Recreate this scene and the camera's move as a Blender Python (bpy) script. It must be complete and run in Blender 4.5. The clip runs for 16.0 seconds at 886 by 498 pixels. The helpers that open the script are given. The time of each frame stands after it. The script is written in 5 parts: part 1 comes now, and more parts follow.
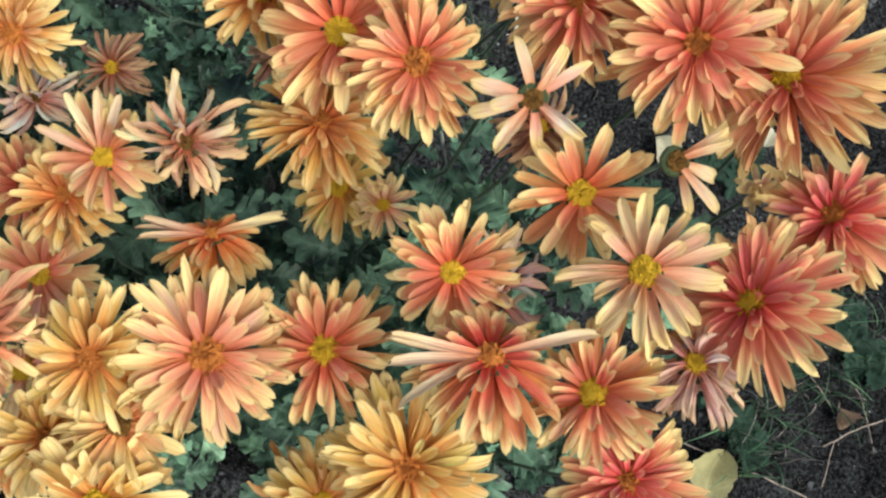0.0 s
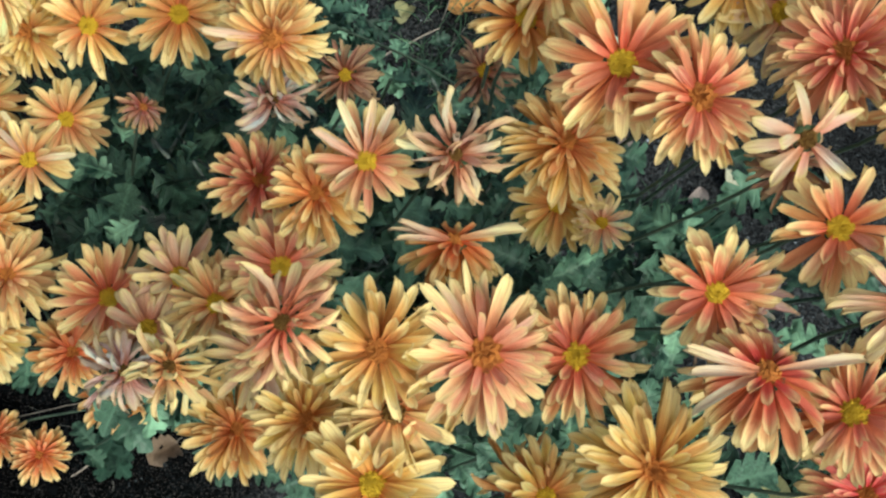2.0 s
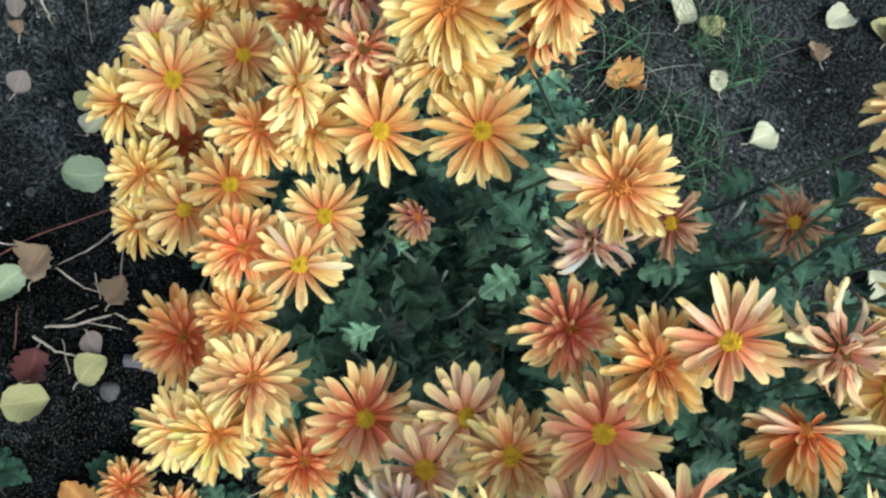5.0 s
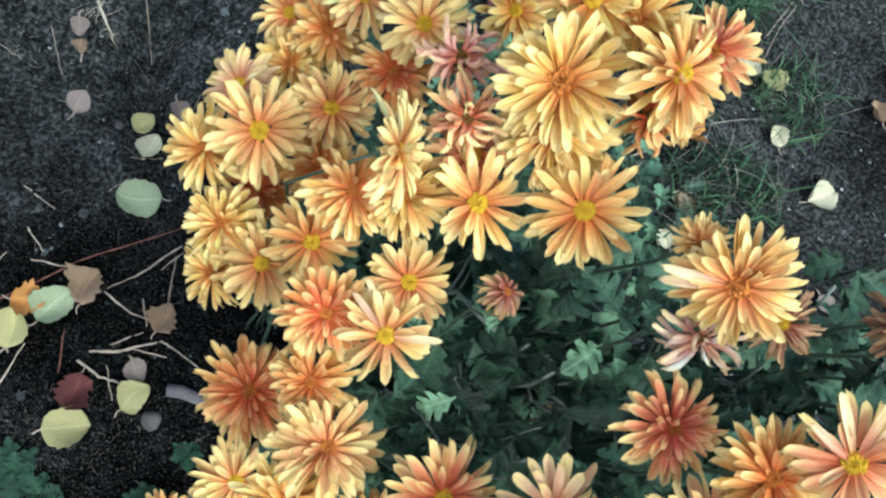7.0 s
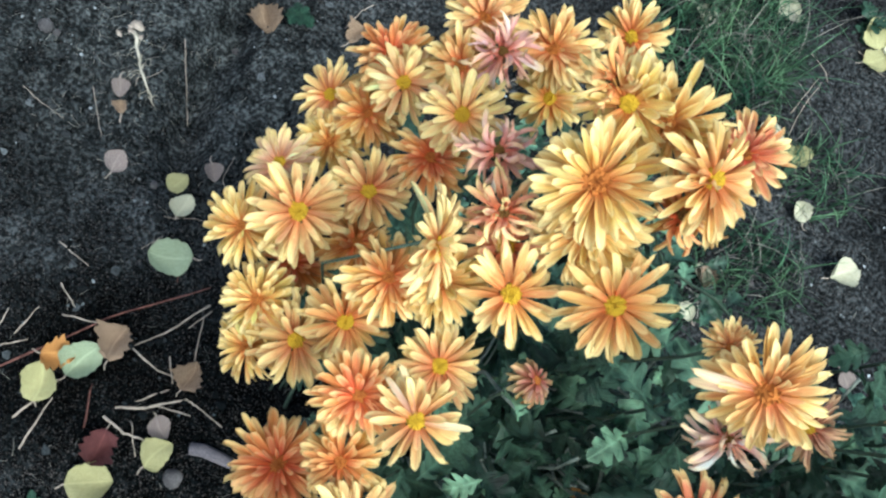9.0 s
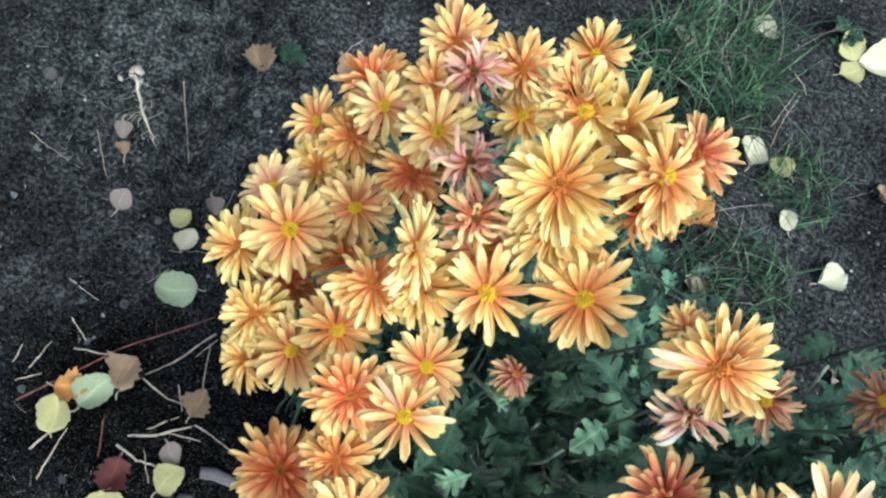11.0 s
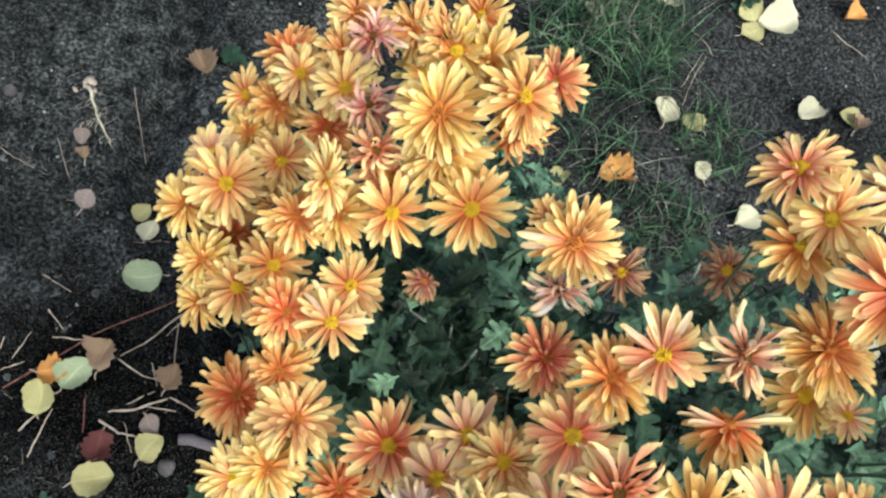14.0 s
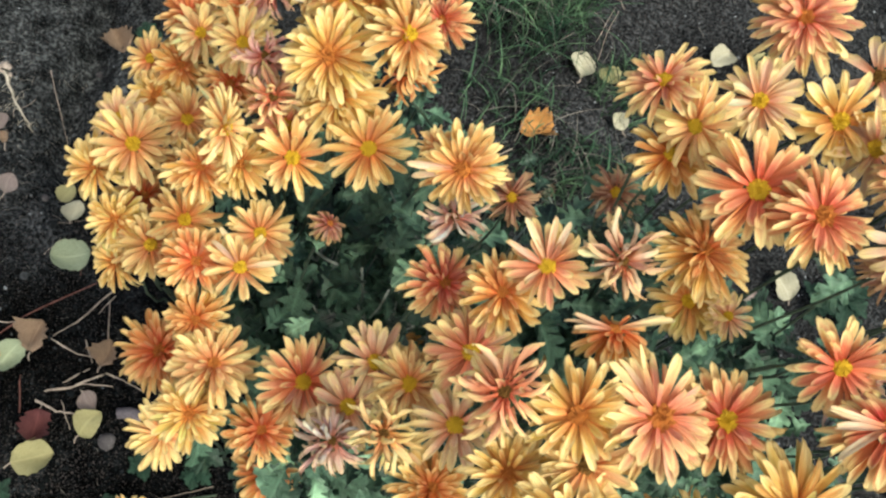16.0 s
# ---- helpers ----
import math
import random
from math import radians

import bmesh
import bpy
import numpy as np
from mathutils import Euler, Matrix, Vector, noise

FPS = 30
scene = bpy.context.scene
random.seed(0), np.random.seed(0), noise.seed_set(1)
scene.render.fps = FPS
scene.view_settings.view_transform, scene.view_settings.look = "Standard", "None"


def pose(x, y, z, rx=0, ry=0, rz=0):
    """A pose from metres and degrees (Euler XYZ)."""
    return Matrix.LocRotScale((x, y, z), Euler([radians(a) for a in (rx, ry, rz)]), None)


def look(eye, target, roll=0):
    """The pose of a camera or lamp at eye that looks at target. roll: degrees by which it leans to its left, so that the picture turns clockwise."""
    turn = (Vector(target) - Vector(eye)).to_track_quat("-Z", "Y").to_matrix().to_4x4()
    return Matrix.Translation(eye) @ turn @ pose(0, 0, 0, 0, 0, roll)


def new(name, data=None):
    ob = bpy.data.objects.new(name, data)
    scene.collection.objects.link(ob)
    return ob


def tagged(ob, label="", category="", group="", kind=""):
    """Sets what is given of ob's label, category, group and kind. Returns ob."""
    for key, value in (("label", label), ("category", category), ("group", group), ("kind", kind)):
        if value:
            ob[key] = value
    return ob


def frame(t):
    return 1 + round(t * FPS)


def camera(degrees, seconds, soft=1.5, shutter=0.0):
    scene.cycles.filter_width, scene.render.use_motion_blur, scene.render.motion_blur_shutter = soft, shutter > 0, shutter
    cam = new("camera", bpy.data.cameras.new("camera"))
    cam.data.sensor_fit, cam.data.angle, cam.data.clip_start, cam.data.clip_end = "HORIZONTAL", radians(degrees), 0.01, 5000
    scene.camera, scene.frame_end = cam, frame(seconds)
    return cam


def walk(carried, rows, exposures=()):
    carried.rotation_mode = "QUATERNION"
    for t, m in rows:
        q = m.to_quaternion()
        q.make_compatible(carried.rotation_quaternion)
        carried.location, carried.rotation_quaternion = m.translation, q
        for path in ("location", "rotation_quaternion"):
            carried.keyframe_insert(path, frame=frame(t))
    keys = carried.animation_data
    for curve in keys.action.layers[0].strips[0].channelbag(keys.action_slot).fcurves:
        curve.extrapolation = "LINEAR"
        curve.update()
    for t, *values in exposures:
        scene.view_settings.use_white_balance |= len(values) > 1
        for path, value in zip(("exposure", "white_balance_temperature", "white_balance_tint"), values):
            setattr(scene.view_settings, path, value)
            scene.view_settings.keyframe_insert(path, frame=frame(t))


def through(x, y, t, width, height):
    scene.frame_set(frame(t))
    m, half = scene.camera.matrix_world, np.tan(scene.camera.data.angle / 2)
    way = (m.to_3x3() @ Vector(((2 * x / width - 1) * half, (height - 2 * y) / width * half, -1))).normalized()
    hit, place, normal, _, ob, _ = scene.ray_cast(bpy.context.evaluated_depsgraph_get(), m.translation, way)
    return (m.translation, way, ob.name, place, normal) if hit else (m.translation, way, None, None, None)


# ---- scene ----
cam = camera(49.3, 16.0, soft=2.35)
# seconds, eye (m), turn (degrees about x, y, z)
PATH = [
    (0, 0.00000, 0.00001, 0.96814, 12.904, -12.185, -0.000),
    (0.5, -0.01770, -0.00635, 0.96906, 13.094, -12.293, 0.034),
    (1, -0.04489, -0.01069, 0.97091, 13.291, -13.143, 0.646),
    (1.5, -0.07408, -0.01040, 0.96982, 12.853, -13.762, 2.162),
    (2, -0.10232, -0.00728, 0.97027, 12.548, -14.024, 3.679),
    (2.5, -0.13132, -0.00464, 0.96511, 12.214, -14.138, 4.906),
    (3, -0.15871, 0.00256, 0.95999, 12.138, -14.502, 6.109),
    (3.5, -0.18087, 0.01194, 0.95167, 11.929, -14.622, 7.104),
    (4, -0.19743, 0.02114, 0.93633, 11.959, -14.487, 8.307),
    (4.5, -0.21389, 0.03178, 0.93081, 11.974, -14.462, 9.280),
    (5, -0.22868, 0.04126, 0.92110, 11.912, -14.428, 10.093),
    (5.5, -0.24101, 0.04908, 0.91182, 11.802, -14.382, 10.965),
    (6, -0.25109, 0.05544, 0.90568, 11.708, -14.335, 11.901),
    (6.5, -0.25922, 0.06049, 0.90282, 11.705, -14.281, 12.854),
    (7, -0.26569, 0.06439, 0.90339, 11.866, -14.214, 13.773),
    (7.5, -0.27080, 0.06729, 0.90753, 12.265, -14.130, 14.612),
    (8, -0.27559, 0.07083, 0.91308, 12.844, -14.028, 15.288),
    (8.5, -0.28115, 0.07759, 0.91355, 13.311, -13.898, 15.663),
    (9, -0.28095, 0.07715, 0.91645, 14.143, -13.666, 15.815),
    (9.5, -0.27845, 0.07440, 0.92149, 14.980, -13.366, 15.627),
    (10, -0.27521, 0.07071, 0.92817, 15.699, -13.036, 15.122),
    (10.5, -0.27138, 0.06513, 0.93677, 16.313, -12.708, 14.377),
    (11, -0.26716, 0.05671, 0.94760, 16.836, -12.413, 13.469),
    (11.5, -0.26271, 0.04451, 0.96093, 17.284, -12.182, 12.474),
    (12, -0.25762, 0.02946, 0.97508, 17.682, -12.037, 11.476),
    (12.5, -0.25001, 0.01723, 0.98651, 18.085, -11.968, 10.511),
    (13, -0.24118, 0.00585, 1.00525, 18.447, -11.974, 9.474),
    (13.5, -0.23409, -0.00413, 1.01755, 18.647, -11.982, 8.723),
    (14, -0.22897, -0.01286, 1.02387, 18.831, -12.027, 8.107),
    (14.5, -0.21897, -0.02133, 1.02866, 18.968, -12.203, 7.289),
    (15, -0.20724, -0.03109, 1.03411, 19.213, -12.628, 5.713),
    (15.5, -0.20167, -0.03650, 1.04043, 19.178, -13.068, 4.369),
    (16, -0.19661, -0.04403, 1.04072, 18.957, -13.316, 3.652),
]
# seconds, stops, kelvin, tint
EXPOSURES = [(0.0, 0.47, 6750, 14), (1.5, 0.37, 6600, 7), (3.5, 0.51, 6050, 1), (5.0, 0.78, 6050, 3), (9.0, 1.02, 5850, 4), (12.5, 1.04, 6150, 7), (14.5, 0.87, 6750, 10), (16.0, 0.74, 7050, 12)]
walk(cam, [(t, pose(*row)) for t, *row in PATH], EXPOSURES)

# ---- sky and sun: an overcast autumn day ----
sky = bpy.data.worlds.new("overcast_sky")
scene.world = sky
sky.use_nodes = True
sky_tex = sky.node_tree.nodes.new("ShaderNodeTexSky")
sky_tex.sky_type, sky_tex.sun_disc = "NISHITA", False
sky_tex.sun_elevation, sky_tex.sun_rotation = radians(58), radians(232)
sky_tex.air_density, sky_tex.dust_density = 1.0, 3.0
sky.node_tree.links.new(sky_tex.outputs[0], sky.node_tree.nodes["Background"].inputs[0])
sky.node_tree.nodes["Background"].inputs[1].default_value = 0.105
sun_data = bpy.data.lights.new("sun", "SUN")
sun_data.energy, sun_data.angle, sun_data.color = 4.3, radians(40), (1.0, 0.95, 0.88)
sun = new("sun", sun_data)
sun.matrix_world = look((1.1, -0.8, 2.8), (-0.1, 0.15, 0.4))


# ---- materials ----
def material(name, roughness=0.6, specular=0.4):
    """A node material; returns it with its nodes, links and shader."""
    mat = bpy.data.materials.new(name)
    mat.use_nodes = True
    tree = mat.node_tree
    shader = tree.nodes["Principled BSDF"]
    shader.inputs["Roughness"].default_value = roughness
    shader.inputs["Specular IOR Level"].default_value = specular
    return mat, tree.nodes, tree.links, shader


def noise_of(nodes, links, scale, detail=4, coords="Object", stretch=None):
    tc = nodes.new("ShaderNodeTexCoord")
    tex = nodes.new("ShaderNodeTexNoise")
    tex.inputs["Scale"].default_value, tex.inputs["Detail"].default_value = scale, detail
    source = tc.outputs[coords]
    if stretch:
        mapping = nodes.new("ShaderNodeMapping")
        mapping.inputs["Scale"].default_value = stretch
        links.new(source, mapping.inputs[0])
        source = mapping.outputs[0]
    links.new(source, tex.inputs["Vector"])
    return tex


def ramp_of(nodes, links, value, stops):
    ramp = nodes.new("ShaderNodeValToRGB")
    while len(ramp.color_ramp.elements) < len(stops):
        ramp.color_ramp.elements.new(0.5)
    for element, (at, colour) in zip(ramp.color_ramp.elements, stops):
        element.position, element.color = at, (*colour, 1)
    links.new(value, ramp.inputs[0])
    return ramp


def mix_of(nodes, links, factor, a, b, blend="MIX"):
    mix = nodes.new("ShaderNodeMix")
    mix.data_type, mix.blend_type = "RGBA", blend
    for socket, value in ((mix.inputs[0], factor), (mix.inputs[6], a), (mix.inputs[7], b)):
        if isinstance(value, (int, float)):
            socket.default_value = value
        elif isinstance(value, tuple):
            socket.default_value = (*value, 1)
        else:
            links.new(value, socket)
    return mix.outputs[2]


def bump_of(nodes, links, shader, height, strength, distance):
    bump = nodes.new("ShaderNodeBump")
    bump.inputs["Strength"].default_value, bump.inputs["Distance"].default_value = strength, distance
    links.new(height, bump.inputs["Height"])
    links.new(bump.outputs[0], shader.inputs["Normal"])


def math_of(nodes, links, operation, a, b, clamp=False):
    node = nodes.new("ShaderNodeMath")
    node.operation, node.use_clamp = operation, clamp
    for socket, value in zip(node.inputs, (a, b)):
        if isinstance(value, (int, float)):
            socket.default_value = value
        else:
            links.new(value, socket)
    return node.outputs[0]


def thin(mat, nodes, links, shader, colour, share):
    """Lets some light through a petal or a leaf."""
    trans, mix = nodes.new("ShaderNodeBsdfTranslucent"), nodes.new("ShaderNodeMixShader")
    links.new(colour, trans.inputs[0])
    mix.inputs[0].default_value = share
    links.new(shader.outputs[0], mix.inputs[1])
    links.new(trans.outputs[0], mix.inputs[2])
    links.new(mix.outputs[0], nodes["Material Output"].inputs[0])


def petal_material():
    """Body colour from the object's own colour; yellow towards the tip by its alpha; fine veins run along the petal."""
    mat, nodes, links, shader = material("petal", 0.62, 0.2)
    info, tc = nodes.new("ShaderNodeObjectInfo"), nodes.new("ShaderNodeTexCoord")
    split = nodes.new("ShaderNodeSeparateXYZ")
    links.new(tc.outputs["UV"], split.inputs[0])
    along, across = split.outputs[0], split.outputs[1]
    body, chance = info.outputs["Color"], info.outputs["Random"]
    # some petals pinker, some more golden
    other = math_of(nodes, links, "FRACT", math_of(nodes, links, "MULTIPLY", chance, 7.31), 0)
    cast = ramp_of(nodes, links, other, [(0.0, (1.0, 0.83, 0.86)), (0.4, (1.0, 0.97, 0.95)), (1.0, (1.04, 1.20, 0.98))])
    body = mix_of(nodes, links, 0.8, body, cast.outputs[0], "MULTIPLY")
    # redder and deeper towards the base
    deep = mix_of(nodes, links, 1.0, body, (0.86, 0.44, 0.33), "MULTIPLY")
    base = ramp_of(nodes, links, along, [(0.10, (1, 1, 1)), (0.56, (0, 0, 0))])
    colour = mix_of(nodes, links, base.outputs[0], body, deep)
    # a redder stripe along the middle
    side = math_of(nodes, links, "MULTIPLY", across, across)
    stripe = ramp_of(nodes, links, side, [(0.0, (0.45, 0.45, 0.45)), (0.35, (0, 0, 0))])
    colour = mix_of(nodes, links, stripe.outputs[0], colour, mix_of(nodes, links, 1.0, body, (0.97, 0.72, 0.72), "MULTIPLY"))
    # yellow tips of uneven reach, running back along the rims and in blotches
    cloud = noise_of(nodes, links, 1.0, 3, "UV", (3.0, 1.6, 1))
    reach = math_of(nodes, links, "MULTIPLY_ADD", chance, 0.34)
    links.new(along, reach.node.inputs[2])
    reach = math_of(nodes, links, "ADD", reach, math_of(nodes, links, "MULTIPLY", side, 0.16))
    reach = math_of(nodes, links, "ADD", reach, math_of(nodes, links, "MULTIPLY", cloud.outputs[0], 0.30))
    reach = math_of(nodes, links, "MULTIPLY", reach, 0.6)
    tip = ramp_of(nodes, links, reach, [(0.55, (0, 0, 0)), (0.64, (0.35, 0.35, 0.35)), (0.75, (1, 1, 1))])
    tipped = math_of(nodes, links, "MULTIPLY", tip.outputs[0], info.outputs["Alpha"], True)
    colour = mix_of(nodes, links, tipped, colour, (0.90, 0.78, 0.37))
    streak = noise_of(nodes, links, 1.0, 5, "UV", (1.6, 7, 1))
    streaks = ramp_of(nodes, links, streak.outputs[0], [(0.36, (0.78, 0.62, 0.55)), (0.47, (0.98, 0.95, 0.93)), (0.60, (1.12, 1.12, 1.08))])
    colour = mix_of(nodes, links, 0.7, colour, streaks.outputs[0], "MULTIPLY")
    shade = math_of(nodes, links, "MULTIPLY_ADD", chance, 0.30)
    shade.node.inputs[2].default_value = 0.72
    colour = mix_of(nodes, links, 1.0, colour, shade, "MULTIPLY")
    links.new(colour, shader.inputs["Base Color"])
    bump_of(nodes, links, shader, streak.outputs[0], 0.5, 0.002)
    thin(mat, nodes, links, shader, colour, 0.36)
    return mat


def leafy_material(name, dark, light, scale, through=0.25, roughness=0.6, spots=0.2):
    """A leaf with paler veins down its middle, blotches and fine grain."""
    mat, nodes, links, shader = material(name, roughness, 0.3)
    info, tc = nodes.new("ShaderNodeObjectInfo"), nodes.new("ShaderNodeTexCoord")
    blotch = noise_of(nodes, links, scale, 5)
    colour = ramp_of(nodes, links, blotch.outputs[0], [(0.35, dark), (0.68, light)]).outputs[0]
    split = nodes.new("ShaderNodeSeparateXYZ")
    links.new(tc.outputs["UV"], split.inputs[0])
    off = math_of(nodes, links, "ABSOLUTE", split.outputs[1], 0)
    vein = ramp_of(nodes, links, off, [(0.0, (1, 1, 1)), (0.09, (0, 0, 0))])
    colour = mix_of(nodes, links, math_of(nodes, links, "MULTIPLY", vein.outputs[0], 0.25), colour, tuple(min(1, v * 1.6 + 0.02) for v in light))
    spot = ramp_of(nodes, links, noise_of(nodes, links, scale * 2.6, 6).outputs[0], [(0.56, (1, 1, 1)), (0.68, (0.62, 0.48, 0.36))])
    colour = mix_of(nodes, links, spots, colour, spot.outputs[0], "MULTIPLY")
    shade = math_of(nodes, links, "MULTIPLY_ADD", info.outputs["Random"], 0.5)
    shade.node.inputs[2].default_value = 0.75
    colour = mix_of(nodes, links, 1.0, colour, shade, "MULTIPLY")
    one = ramp_of(nodes, links, nodes.new("ShaderNodeNewGeometry").outputs["Random Per Island"], [(0.0, (0.18, 0.22, 0.22)), (0.5, (0.65, 0.72, 0.70)), (0.8, (1.25, 1.3, 1.25)), (1.0, (2.1, 2.05, 1.9))])
    colour = mix_of(nodes, links, 1.0, colour, one.outputs[0], "MULTIPLY")
    links.new(colour, shader.inputs["Base Color"])
    fine = noise_of(nodes, links, scale * 8, 3)
    # side veins slant out from the midrib
    slant = math_of(nodes, links, "SUBTRACT", math_of(nodes, links, "MULTIPLY", split.outputs[0], 44), math_of(nodes, links, "MULTIPLY", off, 17))
    ribs = ramp_of(nodes, links, math_of(nodes, links, "SINE", slant, 0), [(0.55, (0, 0, 0)), (0.98, (1, 1, 1))])
    bump_of(nodes, links, shader, math_of(nodes, links, "ADD", fine.outputs[0], math_of(nodes, links, "MULTIPLY", ribs.outputs[0], 0.6)), 0.55, 0.0012)
    thin(mat, nodes, links, shader, colour, through)
    return mat


def grained(name, dark, light, scale, roughness=0.85, stretch=None, relief=0.0015):
    """Bark, straw, stone, florets: two-scale grain with relief."""
    mat, nodes, links, shader = material(name, roughness, 0.2)
    big, fine = noise_of(nodes, links, scale, 6, "Object", stretch), noise_of(nodes, links, scale * 9, 4)
    colour = ramp_of(nodes, links, big.outputs[0], [(0.32, dark), (0.7, light)]).outputs[0]
    grain = ramp_of(nodes, links, fine.outputs[0], [(0.3, (0.6, 0.6, 0.6)), (0.7, (1.2, 1.2, 1.2))]).outputs[0]
    colour = mix_of(nodes, links, 0.8, colour, grain, "MULTIPLY")
    links.new(colour, shader.inputs["Base Color"])
    bump_of(nodes, links, shader, fine.outputs[0], 0.6, relief)
    return mat


def foot_tone_of(nodes, links):
    """How much darker the earth at the foot of the bush is."""
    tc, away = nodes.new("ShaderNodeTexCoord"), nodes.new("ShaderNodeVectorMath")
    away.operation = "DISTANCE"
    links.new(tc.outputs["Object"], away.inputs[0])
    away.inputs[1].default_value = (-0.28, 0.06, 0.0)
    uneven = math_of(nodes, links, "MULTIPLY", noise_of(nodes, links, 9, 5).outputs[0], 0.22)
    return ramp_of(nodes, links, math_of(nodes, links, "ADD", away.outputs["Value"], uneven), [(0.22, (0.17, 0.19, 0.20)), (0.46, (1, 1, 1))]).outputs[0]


def soil_material():
    """Dark garden earth: darker and dry patches, crumbs and pale specks."""
    mat, nodes, links, shader = material("soil", 1.0, 0.02)
    patch, crumb, grain = noise_of(nodes, links, 6, 8), noise_of(nodes, links, 240, 9), noise_of(nodes, links, 600, 3)
    colour = ramp_of(nodes, links, patch.outputs[0], [(0.36, (0.0023, 0.0031, 0.0036)), (0.52, (0.0074, 0.0092, 0.0100)), (0.68, (0.028, 0.033, 0.035))]).outputs[0]
    clump = ramp_of(nodes, links, noise_of(nodes, links, 28, 6).outputs[0], [(0.38, (0.45, 0.45, 0.45)), (0.52, (1.0, 1.0, 1.0)), (0.66, (1.9, 1.9, 1.9))])
    colour = mix_of(nodes, links, 0.9, colour, clump.outputs[0], "MULTIPLY")
    tc = nodes.new("ShaderNodeTexCoord")
    # dark dug earth under the bush, a patch of dry trodden earth beside it
    away = nodes.new("ShaderNodeVectorMath")
    away.operation = "DISTANCE"
    links.new(tc.outputs["Object"], away.inputs[0])
    away.inputs[1].default_value = (0.36, 0.56, 0.0)
    edge = math_of(nodes, links, "ADD", away.outputs["Value"], math_of(nodes, links, "MULTIPLY", patch.outputs[0], 0.35))
    dry = ramp_of(nodes, links, edge, [(0.50, (1, 1, 1)), (0.90, (0, 0, 0))])
    dusty = ramp_of(nodes, links, patch.outputs[0], [(0.35, (0.0085, 0.0100, 0.0108)), (0.7, (0.029, 0.034, 0.036))]).outputs[0]
    colour = mix_of(nodes, links, dry.outputs[0], colour, dusty)
    # a scraped, drier patch across the furrow
    gap = nodes.new("ShaderNodeVectorMath")
    gap.operation = "DISTANCE"
    links.new(tc.outputs["Object"], gap.inputs[0])
    gap.inputs[1].default_value = (-0.42, 0.48, 0.0)
    spread = math_of(nodes, links, "ADD", gap.outputs["Value"], math_of(nodes, links, "MULTIPLY", patch.outputs[0], 0.26))
    scraped = ramp_of(nodes, links, spread, [(0.20, (0.85, 0.85, 0.85)), (0.36, (0, 0, 0))])
    ashen = ramp_of(nodes, links, noise_of(nodes, links, 45, 9).outputs[0], [(0.36, (0.007, 0.009, 0.0095)), (0.64, (0.056, 0.066, 0.067))]).outputs[0]
    colour = mix_of(nodes, links, scraped.outputs[0], colour, ashen)
    colour = mix_of(nodes, links, 1.0, colour, foot_tone_of(nodes, links), "MULTIPLY")
    lumps = ramp_of(nodes, links, crumb.outputs[0], [(0.38, (0.22, 0.23, 0.24)), (0.50, (0.75, 0.75, 0.75)), (0.64, (2.6, 2.6, 2.55))]).outputs[0]
    colour = mix_of(nodes, links, 0.9, colour, lumps, "MULTIPLY")
    specks = ramp_of(nodes, links, grain.outputs[0], [(0.57, (0, 0, 0)), (0.66, (1, 1, 1))]).outputs[0]
    colour = mix_of(nodes, links, math_of(nodes, links, "MULTIPLY", math_of(nodes, links, "MULTIPLY", specks, 0.9), math_of(nodes, links, "MULTIPLY", patch.outputs[0], patch.outputs[0])), colour, (0.20, 0.19, 0.18))
    links.new(colour, shader.inputs["Base Color"])
    both = math_of(nodes, links, "ADD", crumb.outputs[0], math_of(nodes, links, "MULTIPLY", grain.outputs[0], 0.35))
    bump_of(nodes, links, shader, both, 0.8, 0.008)
    return mat


def crumb_material(name, tones):
    """Loose crumbs, each its own shade from near black to pale grit."""
    mat, nodes, links, shader = material(name, 1.0, 0.02)
    geo = nodes.new("ShaderNodeNewGeometry")
    tone = ramp_of(nodes, links, geo.outputs["Random Per Island"], [(at, (v * 0.86, v, v * 1.05)) for at, v in tones])
    fine = noise_of(nodes, links, 500, 4)
    grain = ramp_of(nodes, links, fine.outputs[0], [(0.35, (0.5, 0.5, 0.5)), (0.65, (1.4, 1.4, 1.4))])
    colour = mix_of(nodes, links, 0.8, tone.outputs[0], grain.outputs[0], "MULTIPLY")
    colour = mix_of(nodes, links, 1.0, colour, foot_tone_of(nodes, links), "MULTIPLY")
    links.new(colour, shader.inputs["Base Color"])
    bump_of(nodes, links, shader, fine.outputs[0], 0.8, 0.001)
    return mat


PETAL = petal_material()
GREEN = leafy_material("chrysanthemum_leaf", (0.006, 0.024, 0.016), (0.150, 0.29, 0.190), 60, 0.12, 0.42)
STEM = grained("stem", (0.03, 0.055, 0.04), (0.10, 0.15, 0.10), 40, 0.7, (1, 1, 0.15))
DRY_STEM = grained("dry_stem", (0.10, 0.14, 0.12), (0.30, 0.36, 0.30), 60, 0.7)
CALYX = grained("calyx", (0.03, 0.055, 0.025), (0.08, 0.12, 0.05), 90, 0.7)
YELLOW_DISC = grained("yellow_florets", (0.36, 0.20, 0.012), (0.92, 0.68, 0.05), 260, 0.7)
RED_DISC = grained("red_florets", (0.22, 0.030, 0.014), (0.85, 0.38, 0.07), 260, 0.7)
DARK_DISC = grained("withered_florets", (0.05, 0.02, 0.01), (0.30, 0.17, 0.03), 260, 0.9)
SOIL = soil_material()
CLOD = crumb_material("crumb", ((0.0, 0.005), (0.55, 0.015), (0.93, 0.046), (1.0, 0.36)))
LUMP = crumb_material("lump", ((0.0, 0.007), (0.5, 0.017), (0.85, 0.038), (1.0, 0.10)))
STONE = grained("stone", (0.035, 0.035, 0.037), (0.10, 0.10, 0.10), 50, 0.85)
